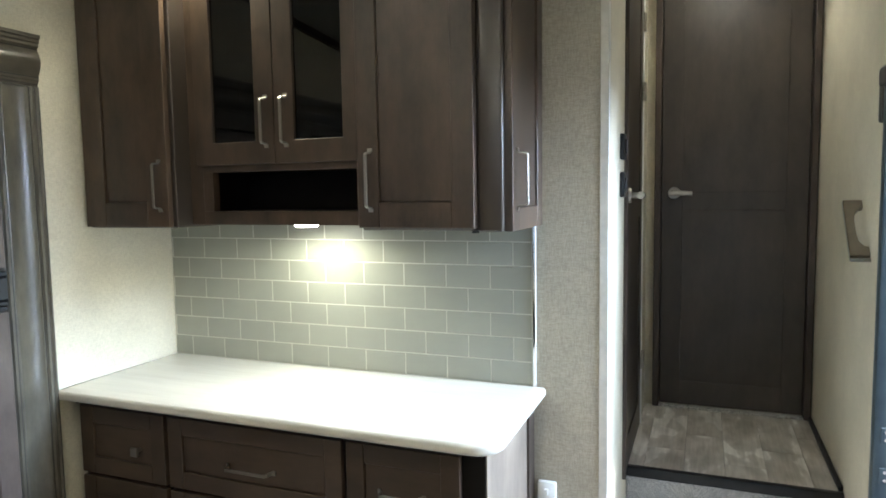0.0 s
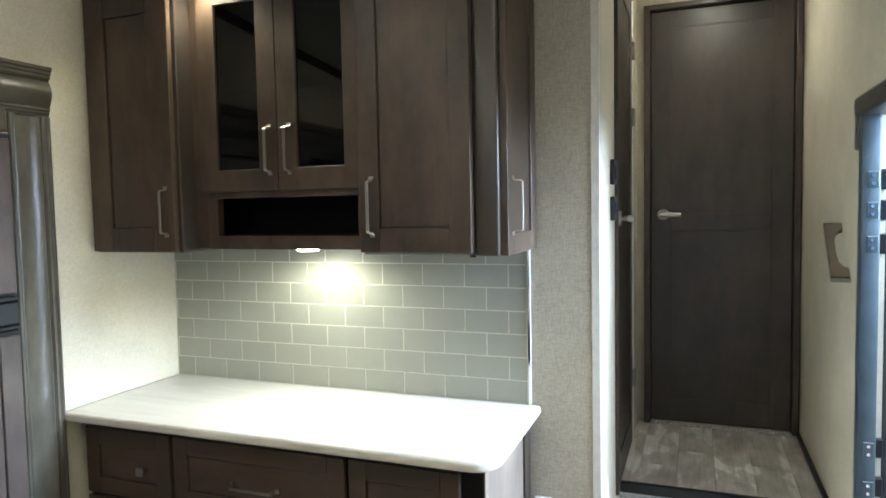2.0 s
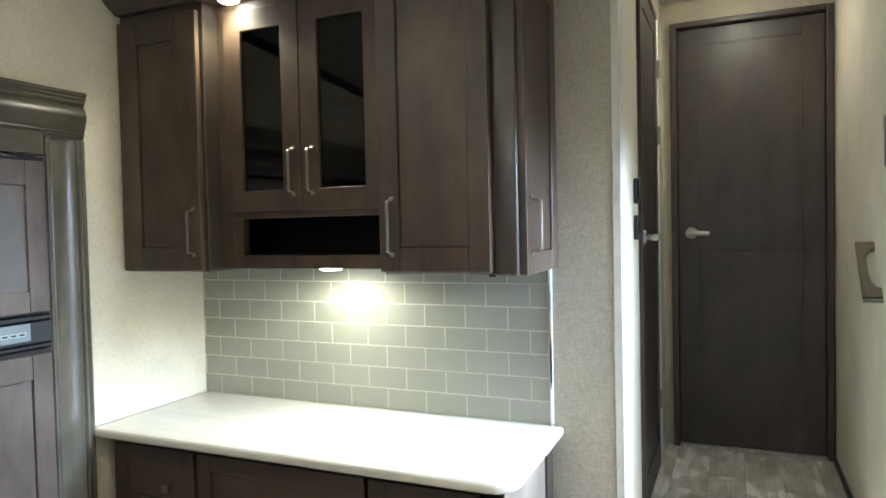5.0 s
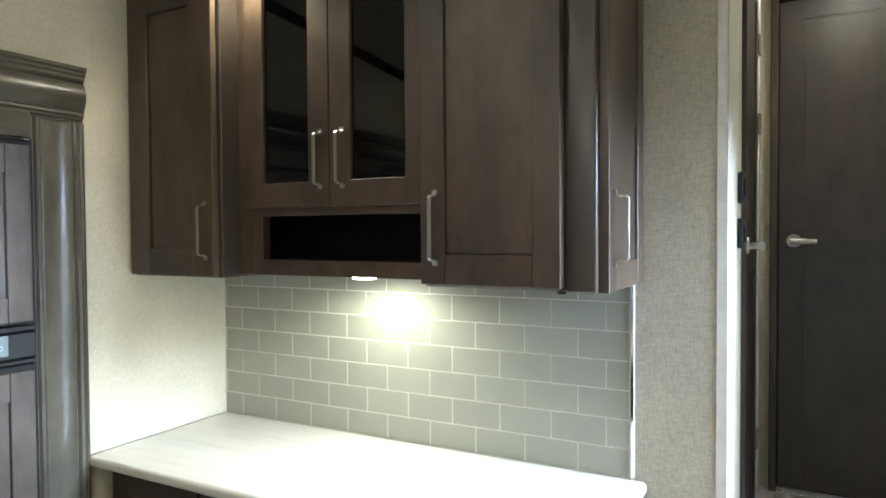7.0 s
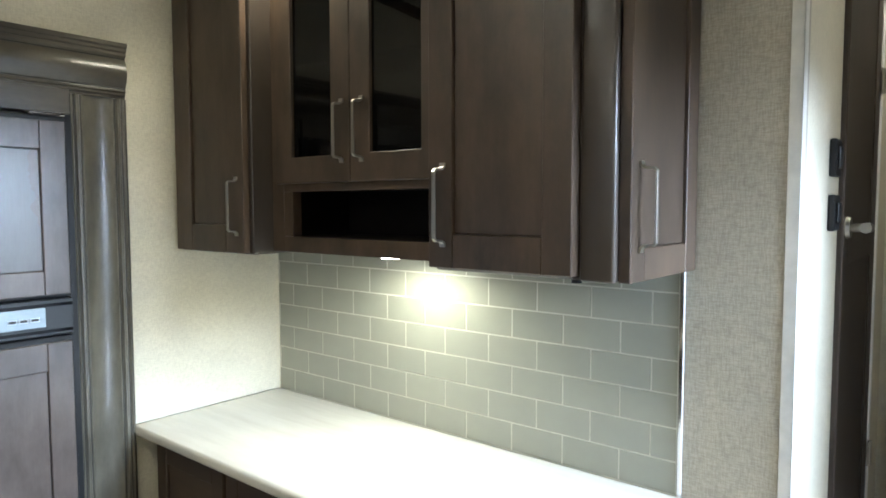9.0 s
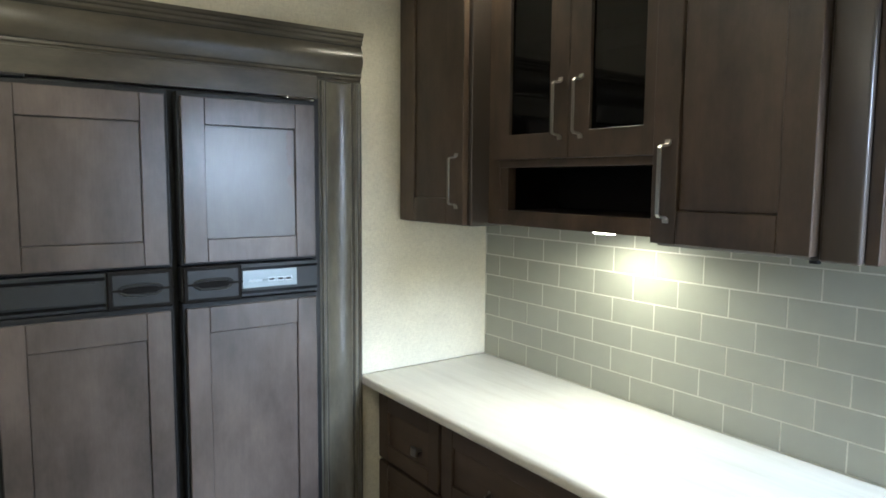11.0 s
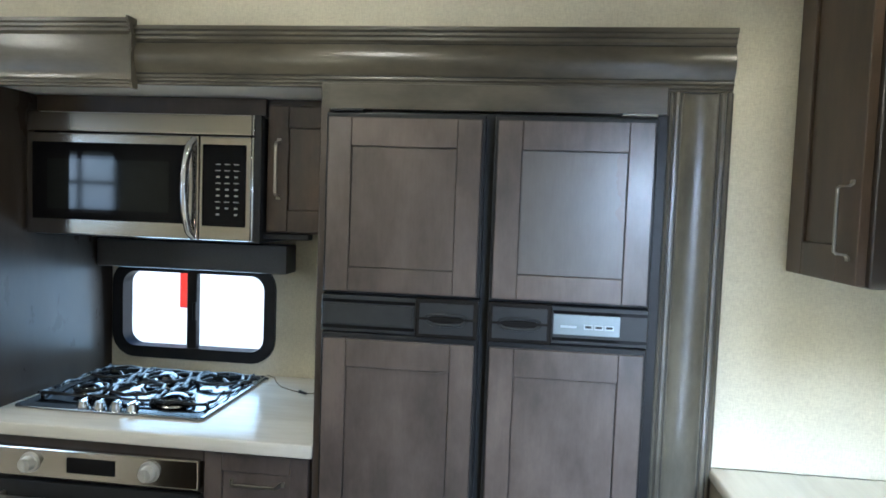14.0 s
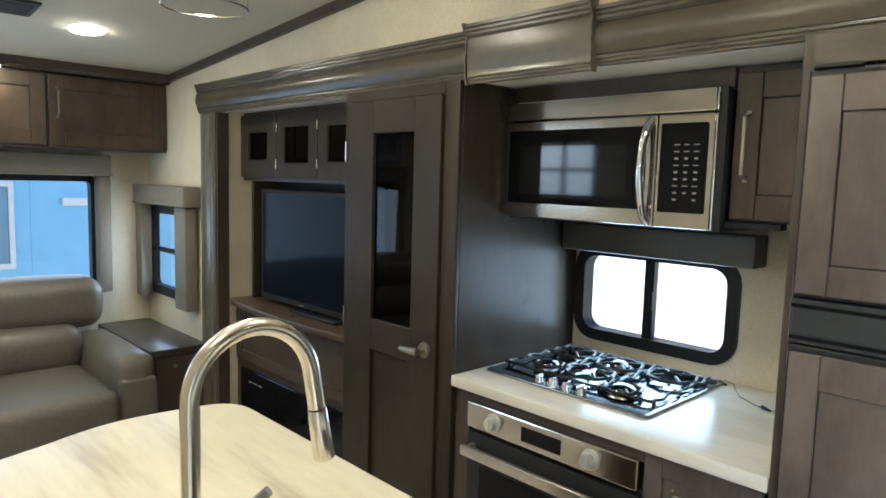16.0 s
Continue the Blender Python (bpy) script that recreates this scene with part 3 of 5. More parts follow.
# dark crown strip under the ceiling
for nm, x0, x1 in (("trim_crown_kitchen", XL + 0.0005, XL + 0.022), ("trim_crown_entry", XR - 0.022, XR - 0.0005)):
    bm = bmesh.new()
    vs = []
    y0, y1 = YR + 0.41, 1.56
    for x in (x0, x1):
        vs += [bm.verts.new((x, y, roof(y) + dz)) for y, dz in ((y0, -0.042), (y1, -0.042), (y1, -0.001), (y0, -0.001))]
    for f in ((0, 1, 2, 3), (7, 6, 5, 4), (0, 4, 5, 1), (1, 5, 6, 2), (2, 6, 7, 3), (3, 7, 4, 0)):
        bm.faces.new([vs[i] for i in f])
    bmesh.ops.recalc_face_normals(bm, faces=bm.faces)
    structure(nm, bm, WOOD_DARK, "dark wood ceiling trim", "trim")

# ---- outside ----
bm = bmesh.new()
box(bm, -400, 400, -400, 400, -0.95, -0.75)
structure("ground", bm, GRAVEL, "pale gravel ground of the sales lot", "ground")


def trailer(name, base, length, depth, height, skin, label, turn, windows):
    th = thing(name, label, "trailer", m=pose(*base, 0, 0, turn))
    boxpart("body", (-length / 2, length / 2, 0, depth, 0.251, height), skin, th, 0.06)
    boxpart("roof", (-length / 2 + 0.05, length / 2 - 0.05, 0.05, depth - 0.05, height, height + 0.06), WHITE, th, 0.02)
    boxpart("skirt", (-length / 2 + 0.2, length / 2 - 0.2, 0.1, depth - 0.1, 0.0, 0.25), skin, th, 0.01)
    for i in range(int(length / 0.6)):
        x = -length / 2 + 0.3 + 0.6 * i
        boxpart("seam", (x, x + 0.012, -0.008, 0.01, 0.3, height - 0.1), skin, th)
    for x in windows:
        # the sky's reflection is put into the pane as plain blue
        w = boxpart("window", (x, x + 0.9, -0.02, 0.02, 1.3, 2.1), plain("sky_reflection_blue", (0.22, 0.36, 0.46), 0.15), th, 0.01)
        bm = bmesh.new()
        box(bm, x - 0.05, x + 0.95, -0.035, 0.0, 2.1, 2.16, 0.005), box(bm, x - 0.05, x + 0.95, -0.035, 0.0, 1.24, 1.3, 0.005)
        box(bm, x - 0.05, x, -0.035, 0.0, 1.3, 2.1, 0.005), box(bm, x + 0.9, x + 0.95, -0.035, 0.0, 1.3, 2.1, 0.005)
        part("window_frame", bm, WHITE, w)
    return th


nt = trailer("neighbour_trailer", (-0.5, -7.2, -0.75), 13.0, 2.4, 3.6, SIDING, "blue-grey sided trailer parked behind the rear window", 180, (0.5, -3.0))
boxpart("vent_hood", (1.90, 2.16, -0.05, 0.0, 1.90, 1.99), WHITE, nt, 0.01)
# made-up white body, added so the stove window fills with bright daylight
trailer("white_trailer_fill", (-7.4, -3.0, -0.75), 24.0, 2.4, 3.4, TRAILER, "white trailer body added as daylight glare outside the stove window", 90, (-10.0, 9.0))
flag = thing("red_banner", "red banner on a pole outside the stove window", "banner", m=pose(-4.5, -1.27, -0.75))
bm = bmesh.new()
rod(bm, (0, 0, 0), (0, 0, 3.0), 0.014)
part("pole", bm, WHITE, flag, "", True)
boxpart("cloth", (-0.008, 0.008, -0.078, -0.0145, 1.56, 2.9), RED, flag, 0.004)

# ---- windows and doors ----


def rv_window(name, plane, at, u0, u1, z0, z1, out, slider, label, r=0.075, f=0.032, depth=0.050):
    """A black-framed trailer window with rounded corners set in a wall; out is the way outside."""
    th = thing(name, label, "window", base=((at, (u0 + u1) / 2, z0) if plane == "x" else ((u0 + u1) / 2, at, z0)), kind="structure")

    def put(q):
        u, d, z = q
        return (at + out * d, u, z) if plane == "x" else (u, at + out * d, z)

    def ring(uo, ui, d0, d1):
        bm = bmesh.new()
        loops = []
        for pts, d in ((uo, d0), (ui, d0), (ui, d1), (uo, d1)):
            loops.append([bm.verts.new(put((u, d, z))) for u, z in pts])
        k = len(uo)
        for a, b in ((0, 1), (1, 2), (2, 3), (3, 0)):
            for i in range(k):
                bm.faces.new((loops[a][i], loops[a][(i + 1) % k], loops[b][(i + 1) % k], loops[b][i]))
        bmesh.ops.recalc_face_normals(bm, faces=bm.faces)
        return bm

    part("window_frame", ring(rounded(u0 - f, u1 + f, z0 - f, z1 + f, [r + 0.02] * 4), rounded(u0 + 0.012, u1 - 0.012, z0 + 0.012, z1 - 0.012, [r - 0.02] * 4), -0.016, depth), BLACK, th, "black plastic window frame", True)
    bm = bmesh.new()
    pts = rounded(u0 + 0.004, u1 - 0.004, z0 + 0.004, z1 - 0.004, [r - 0.015] * 4)
    bm.faces.new([bm.verts.new(put((u, depth - 0.02, z))) for u, z in pts])
    ext = bmesh.ops.extrude_face_region(bm, geom=list(bm.faces))
    bmesh.ops.translate(bm, verts=[v for v in ext["geom"] if isinstance(v, bmesh.types.BMVert)], vec=Vector(put((0, 0.004, 0))) - Vector(put((0, 0.0, 0))))
    bmesh.ops.recalc_face_normals(bm, faces=bm.faces)
    pane = part("pane", bm, GLASS, th)
    pane.visible_shadow = False
    if slider:
        bm = bmesh.new()
        for u, w in slider[0]:
            a, b = put((u - w, -0.004, z0 + 0.006)), put((u + w, depth - 0.022, z1 - 0.006))
            box(bm, min(a[0], b[0]), max(a[0], b[0]), min(a[1], b[1]), max(a[1], b[1]), a[2], b[2], 0.003)
        for z, w in slider[1]:
            a, b = put((u0 + 0.006, -0.004, z - w)), put((u1 - 0.006, depth - 0.022, z + w))
            box(bm, min(a[0], b[0]), max(a[0], b[0]), min(a[1], b[1]), max(a[1], b[1]), a[2], b[2], 0.003)
        bar = part("mullion", bm, BLACK, th)
        if slider[0]:
            u = slider[0][0][0]
            a, b = put((u + 0.01, -0.020, (z0 + z1) / 2 - 0.035)), put((u + 0.024, -0.002, (z0 + z1) / 2 + 0.035))
            boxpart("latch", (min(a[0], b[0]), max(a[0], b[0]), min(a[1], b[1]), max(a[1], b[1]), a[2], b[2]), BLACK, bar, 0.003)
    return th


rv_window("window_stove", "x", SB, -0.607, -0.005, 0.955, 1.275, -1, ([(-0.316, 0.020)], []), "black-framed sliding window over the stove counter")
rv_window("window_side", "x", XL, -3.43, -2.935, 0.82, 1.30, -1, ([], [(1.06, 0.016)]), "black-framed window beside the end table", 0.05, 0.045, 0.026)
rv_window("window_rear", "y", YR, -1.66, 0.10, 0.78, 1.485, -1, ([(-0.78, 0.02)], []), "wide black-framed window behind the sofa", 0.05)
rv_window("window_entry_side", "x", XR, -2.62, -2.02, 1.41, 1.89, 1, ([(-2.32, 0.014)], [(1.65, 0.014)]), "black-framed window on the entry side", 0.06)

# bedroom door at the end of the hall
door = thing("door_bedroom", "closed dark espresso bedroom door at the hall end", "door", base=(0.065, YF, HALL_Z), kind="structure")
# unseen board added behind the slab to block sky light at its edges
boxpart("light_block_board", (-0.2445, 0.4395, YF + 0.031, YF + 0.049, 0.431, 2.524), GAP, door)
slab = boxpart("slab", (-0.226, 0.418, YF - 0.004, YF + 0.03, 0.438, 2.506), DOOR_WOOD, door, 0.002)
for nm, b in (("jamb", (-0.259, -0.229, YF - 0.047, YF + 0.04, 0.427, 2.535)), ("jamb", (0.421, 0.451, YF - 0.047, YF + 0.04, 0.427, 2.535)), ("jamb", (-0.2289, 0.4209, YF - 0.047, YF + 0.04, 2.509, 2.535))):
    boxpart(nm, b, WOOD_DARK, door, 0.004, "dark wood door jamb", 2)
for b in ((-0.130, 0.325, 2.418, 2.424), (-0.130, 0.325, 1.408, 1.414)):
    boxpart("groove_line", (b[0], b[1], YF - 0.0065, YF - 0.003, b[2], b[3]), WOOD_DARK, slab, 0.0008)
for x0, x1, z0, z1 in ((-0.226, -0.130, 0.438, 2.506), (0.325, 0.418, 0.438, 2.506), (-0.130, 0.325, 2.424, 2.506), (-0.130, 0.325, 1.414, 1.50), (-0.130, 0.325, 0.438, 0.56)):
    boxpart("rail", (x0 + 0.0005, x1 - 0.0005, YF - 0.0075, YF - 0.0041, z0 + 0.0005, z1 - 0.0005), DOOR_WOOD, slab, 0.001)
lever_handle(door, -0.168, YF - 0.0075, 1.497, 1)

# bathroom door in the hall's side wall (looks towards +x)
bath = thing("door_bathroom", "dark espresso bathroom door in the hall wall", "door", base=(XH, 2.79, HALL_Z), zone=SIDE, kind="structure")
V = -XH
slab = boxpart("slab", (2.49, 3.088, V - 0.004, V + 0.03, 0.438, 2.47), DOOR_WOOD, bath, 0.002)
for x0, x1, z0, z1 in ((2.49, 2.575, 0.438, 2.47), (3.0, 3.088, 0.438, 2.47), (2.575, 3.0, 2.385, 2.47), (2.575, 3.0, 1.40, 1.50), (2.575, 3.0, 0.438, 0.56)):
    boxpart("rail", (x0 + 0.0005, x1 - 0.0005, V - 0.009, V - 0.0041, z0 + 0.0005, z1 - 0.0005), DOOR_WOOD, slab, 0.001)
boxpart("jamb", (2.464, 2.488, V - 0.014, V + 0.04, 0.427, 2.50), WOOD_DARK, bath, 0.003)
boxpart("jamb", (3.092, 3.122, V - 0.014, V + 0.04, 0.427, 2.50), WHITE, bath, 0.003)
boxpart("jamb", (2.4881, 3.0919, V - 0.014, V + 0.04, 2.473, 2.50), WOOD_DARK, bath, 0.003)
for z in (0.74, 1.95, 2.25):
    bm = bmesh.new()
    rod(bm, (3.091, V - 0.018, z - 0.04), (3.091, V - 0.018, z + 0.04), 0.006)
    box(bm, 3.07, 3.091, V - 0.017, V - 0.012, z - 0.04, z + 0.04, 0.001)
    part("hinge", bm, NICKEL, bath, "nickel hinge", True)
lever_handle(bath, 2.545, V - 0.009, 1.497, 1)

# switches on the hall corner
for z0, z1 in ((1.623, 1.712), (1.494, 1.580)):
    sw = thing("wall_switch", "black plastic switch plate on the hall wall", "switch", base=(XH, 2.36, z0), zone=SIDE, group="hall switches")
    boxpart("plate", (2.325, 2.395, V - 0.016, V - 0.0005, z0, z1), BLACK, sw, 0.004, seg=2)
    boxpart("rocker", (2.342, 2.378, V - 0.022, V - 0.016, z0 + 0.018, z1 - 0.018), BLACK, sw, 0.003)

# grab handle on the entry-side wall: a leaning plate with a half-round cut
grab = thing("grab_handle", "leaning nickel-finished grab handle on the hall wall", "handle", base=(XR, 2.43, 1.29))
bm = bmesh.new()
prof = [(0.0, 0.0), (-0.055, 0.0), (-0.055, 0.235), (0.0, 0.235), (0.0, 0.205), (-0.012, 0.200), (-0.026, 0.18), (-0.030, 0.15), (-0.030, 0.09), (-0.026, 0.06), (-0.012, 0.040), (0.0, 0.036)]
lo, hi = [], []
for dx, s in prof:
    y, z = 2.351 + s * 0.66, 1.298 + s * 0.72
    lo.append(bm.verts.new((XR - 0.0005 + dx, y - 0.007, z + 0.006)))
    hi.append(bm.verts.new((XR - 0.0005 + dx, y + 0.007, z - 0.006)))
k = len(prof)
for i in range(k):
    bm.faces.new((lo[i], lo[(i + 1) % k], hi[(i + 1) % k], hi[i]))
bm.faces.new(lo[::-1]), bm.faces.new(hi)
bmesh.ops.recalc_face_normals(bm, faces=bm.faces)
part("plate", bm, plain("champagne_nickel", (0.24, 0.21, 0.17), 0.3, 0.7), grab)
boxpart("foot", (XR - 0.058, XR - 0.0005, 2.332, 2.350, 1.286, 1.297), NICKEL, grab, 0.002)

# entry: frame, open door folded back outside
entry = thing("door_entry", "black aluminium entry frame with its door swung open outside", "door", base=(XR, 1.82, 0.0), kind="structure")
for b in ((XR - 0.012, XR + 0.040, 2.16, 2.205, 0.0, 1.82), (XR - 0.012, XR + 0.040, 1.515, 1.555, 0.0, 1.82)):
    boxpart("jamb", b, JAMB, entry, 0.008, "", 2)
bm = bmesh.new()
box(bm, XR - 0.020, XR + 0.075, 1.51, 2.24, 1.80, 1.86, 0.012, 3)
box(bm, XR - 0.018, XR - 0.001, 2.2, 2.237, 1.70, 1.81, 0.008, 2)
part("head", bm, plain("grey_head_cap", (0.075, 0.07, 0.065), 0.4), entry, "grey-brown rounded head cap", True)
leaf = boxpart("leaf", (XR + 0.064, XR + 0.745, 2.205, 2.25, -0.02, 1.80), ENTRY_BLACK, entry, 0.008)
boxpart("leaf_window", (XR + 0.2, XR + 0.62, 2.199, 2.205, 1.05, 1.65), BLACK_GLOSS, leaf, 0.002)
for z in (0.55, 0.68, 0.80, 1.42, 1.52, 1.61):
    boxpart("hinge_knuckle", (XR + 0.0402, XR + 0.0638, 2.181, 2.205, z - 0.03, z + 0.03), BLACK, entry, 0.004)
    hp = boxpart("hinge_plate", (XR + 0.004, XR + 0.034, 2.155, 2.1599, z - 0.024, z + 0.024), JAMB, entry, 0.002)
    bm = bmesh.new()
    for dz in (-0.012, 0.012):
        rod(bm, (XR + 0.018, 2.155, z + dz), (XR + 0.018, 2.152, z + dz), 0.005, None, 10)
    part("screw", bm, CHROME, hp, "bright screw heads", True)

# ---- slide-out mouldings ----
head = thing("trim_slide_header", "grey-glazed wood header moulding over the slide-out", "trim", base=(XL, -0.62, 1.868), zone=SIDE, kind="structure")
F = -XL  # local depth of the wall face


def head_profile(f, z0, z1, k=1.0):
    """Header section: stepped fillets above and below a bellied cove."""
    h = z1 - z0
    pts = [(f, z0), (f - 0.020, z0), (f - 0.020, z0 + 0.007), (f - 0.024, z0 + 0.010), (f - 0.024, z0 + 0.016), (f - 0.028, z0 + 0.019), (f - 0.028, z0 + 0.026)]
    for i in range(9):
        a = i / 8
        pts.append((f - 0.026 - 0.014 * math.sin(math.pi * a) * k, z0 + 0.030 + (h - 0.072) * a))
    pts += [(f - 0.030, z1 - 0.038), (f - 0.034, z1 - 0.034), (f - 0.034, z1 - 0.026), (f - 0.039, z1 - 0.022), (f - 0.039, z1 - 0.014), (f - 0.044, z1 - 0.010), (f - 0.044, z1), (f, z1)]
    return pts


for a, b in ((-2.71, -0.6201), (-0.1349, 1.470)):
    bm = bmesh.new()
    extrude_profile(bm, head_profile(F, 1.868, 2.024), a, b)
    run = part("moulding", bm, TRIM, head, "", True)
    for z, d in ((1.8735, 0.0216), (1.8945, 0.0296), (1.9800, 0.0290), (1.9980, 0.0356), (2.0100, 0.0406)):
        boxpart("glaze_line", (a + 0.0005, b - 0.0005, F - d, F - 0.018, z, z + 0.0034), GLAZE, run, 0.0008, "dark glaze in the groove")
bm = bmesh.new()
extrude_profile(bm, head_profile(F - 0.018, 1.856, 2.040, 0.35), -0.612, -0.143)
block = part("centre_block", bm, TRIM, head, "proud centre block of the header", True)
for a in (-0.6199, -0.1419):
    bm = bmesh.new()
    extrude_profile(bm, [(y - 0.006 if i not in (0, k) else y, z) for i, (y, z) in enumerate(head_profile(F - 0.018, 1.852, 2.044, 0.3))], a, a + 0.0068)
    part("end_plate", bm, TRIM, block, "", True)
bm = bmesh.new()
box(bm, -0.619, -0.136, F - 0.018, F, 1.87, 2.02)
part("block_backing", bm, TRIM, block)


def casing_profile(u0, u1, f):
    """Fluted casing section as (local x, local y): beads at both edges, broad flat cove between."""
    w = u1 - u0
    steps = [(0.0, 0.0), (0.0, 0.022), (0.05, 0.026), (0.09, 0.020), (0.12, 0.026), (0.17, 0.026), (0.20, 0.019), (0.24, 0.021), (0.30, 0.014), (0.5, 0.011), (0.70, 0.014), (0.76, 0.021), (0.80, 0.019), (0.83, 0.026), (0.88, 0.026), (0.91, 0.020), (0.95, 0.026), (1.0, 0.022), (1.0, 0.0)]
    return [(u0 + a * w, f - d) for a, d in steps]


for nm, u0, u1, z0 in (("trim_slide_casing", 1.312, 1.472, 0.0), ("trim_slide_casing_rear", -2.682, -2.503, 0.0)):
    cas = thing(nm, "fluted grey-glazed vertical casing of the slide-out", "trim", base=(XL, (u0 + u1) / 2, 0), zone=SIDE, kind="structure")
    bm = bmesh.new()
    pts = casing_profile(u0, u1, F)
    lo, hi = [bm.verts.new((x, y, z0)) for x, y in pts], [bm.verts.new((x, y, 1.867)) for x, y in pts]
    k = len(pts)
    for i in range(k):
        bm.faces.new((lo[i], lo[(i + 1) % k], hi[(i + 1) % k], hi[i]))
    bm.faces.new(lo[::-1]), bm.faces.new(hi)
    bmesh.ops.recalc_face_normals(bm, faces=bm.faces)
    board = part("board", bm, TRIM_V, cas, "", True)
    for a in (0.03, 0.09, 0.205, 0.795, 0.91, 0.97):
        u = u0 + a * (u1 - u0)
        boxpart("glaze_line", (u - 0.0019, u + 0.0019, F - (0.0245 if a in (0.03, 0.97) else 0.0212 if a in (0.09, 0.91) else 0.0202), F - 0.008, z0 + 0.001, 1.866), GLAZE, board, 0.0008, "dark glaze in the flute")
    boxpart("return_board", (u1 - 0.163 if u0 > 0 else u1, u1 - 0.1602 if u0 > 0 else u1 + 0.012, F - 0.015, F + 0.05, 0.0, 1.866), WOOD_DARK, cas, 0.001)

# ---- hutch on the tile wall ----
UP0 = 1.418
left = thing("wall_cabinet", "dark stained maple wall cabinet in the corner", "cabinet", base=(-1.80, 1.83, UP0), group="hutch cabinets")
boxpart("body", (-1.993, -1.612, 1.650, YT - 0.001, UP0, 2.33), WOOD_SIDE, left, 0.003)
d = shaker(left, -1.985, -1.626, UP0 + 0.004, 2.30, 1.628, 0.088, 0.021, bottom=0.080)
bar_pull(d, -1.657, 1.628, 1.555, 0.142)

mid = thing("wall_cabinet", "dark maple wall cabinet with two smoked glass doors and open cubby", "cabinet", base=(-1.27, 1.86, UP0), group="hutch cabinets")
for nm, b in (("stile", (-1.6115, -1.560, 1.718, 1.75, UP0 + 0.008, 2.33)), ("stile", (-0.990, -0.9405, 1.718, 1.75, UP0 + 0.008, 2.33)), ("rail", (-1.560, -0.990, 1.718, 1.75, 1.596, 1.628)), ("rail", (-1.560, -0.990, 1.718, 1.75, UP0 + 0.008, 1.470)), ("rail", (-1.560, -0.990, 1.718, 1.75, 2.285, 2.33)), ("filler", (-1.560, -1.522, 1.7185, 1.75, 1.470, 1.596))):
    boxpart(nm, b, WOOD, mid, 0.001)
# cabinet and cubby insides: deep shade put into near-black boards
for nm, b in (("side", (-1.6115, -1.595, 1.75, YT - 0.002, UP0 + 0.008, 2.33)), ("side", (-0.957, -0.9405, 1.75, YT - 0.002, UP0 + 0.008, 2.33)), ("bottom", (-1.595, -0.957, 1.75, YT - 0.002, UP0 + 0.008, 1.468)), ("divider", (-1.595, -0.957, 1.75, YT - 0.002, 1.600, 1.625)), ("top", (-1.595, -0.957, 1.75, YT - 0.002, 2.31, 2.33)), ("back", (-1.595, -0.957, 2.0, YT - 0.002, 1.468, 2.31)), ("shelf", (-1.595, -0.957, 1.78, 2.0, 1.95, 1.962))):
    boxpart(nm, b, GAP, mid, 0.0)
for x0, x1, hx in ((-1.566, -1.2635, -1.290), (-1.2605, -0.952, -1.217)):
    d = shaker(mid, x0, x1, 1.618, 2.296, 1.697, 0.070, 0.020, None, SMOKE, "glass_door")
    bar_pull(d, hx, 1.697, 1.747, 0.136)

right = thing("wall_cabinet", "dark stained maple wall cabinet with front door and rounded post", "cabinet", base=(-0.73, 1.83, UP0), group="hutch cabinets")
boxpart("body", (-0.9395, -0.522, 1.650, YT - 0.001, UP0 - 0.002, 2.33), WOOD_SIDE, right, 0.004)
d = shaker(right, -0.934, -0.590, UP0 + 0.006, 2.30, 1.620, 0.064, 0.0285, bottom=0.072)
bar_pull(d, -0.893, 1.620, 1.557, 0.150)
bm = bmesh.new()
box(bm, -0.588, -0.518, 1.644, 1.664, UP0 - 0.004, 2.33, 0.007, 3)
part("corner_post", bm, WOOD_SIDE, right, "glossy rounded corner post", True)
bm = bmesh.new()
rod(bm, (-0.600, 1.66, UP0 - 0.008), (-0.600, 1.66, UP0 - 0.002), 0.010)
part("bumper", bm, BLACK, right, "", True)
TURN_SIDE = Matrix.Rotation(radians(90), 4, "Z")
side = thing("cabinet_side_door", "dark maple side door on the hutch cabinet facing the hall", "cabinet door", base=(-0.522, 1.83, UP0), zone=TURN_SIDE)
d = shaker(side, 1.668, 2.010, UP0 - 0.004, 2.30, 0.497, 0.062, 0.0245)
bar_pull(d, 1.706, 0.497, 1.553, 0.142)

crown = thing("hutch_crown", "dark wood crown moulding over the hutch cabinets", "moulding", base=(-1.26, 1.65, 2.33), kind="structure")
bm = bmesh.new()
extrude_profile(bm, [(1.70, 2.331), (1.628, 2.331), (1.622, 2.338), (1.600, 2.352), (1.575, 2.374), (1.560, 2.392), (1.560, 2.42), (1.70, 2.42)], -1.994, -0.46)
part("moulding", bm, WOOD_DARK, crown, "", True)
bm = bmesh.new()
box(bm, -1.994, -0.50, 1.70, YT - 0.001, 2.331, 2.42)
box(bm, -1.994, -0.50, 1.66, YT - 0.001, 2.42, 2.495)
part("soffit", bm, WOOD_DARK, crown)
puck(-1.51, 1.665, 2.331, LAMP_ON, "lit round puck light under the crown moulding", 0.036)
puck(-1.255, 1.850, UP0 + 0.008, LAMP_HUTCH, "lit round puck light under the wall cabinet", 0.042)

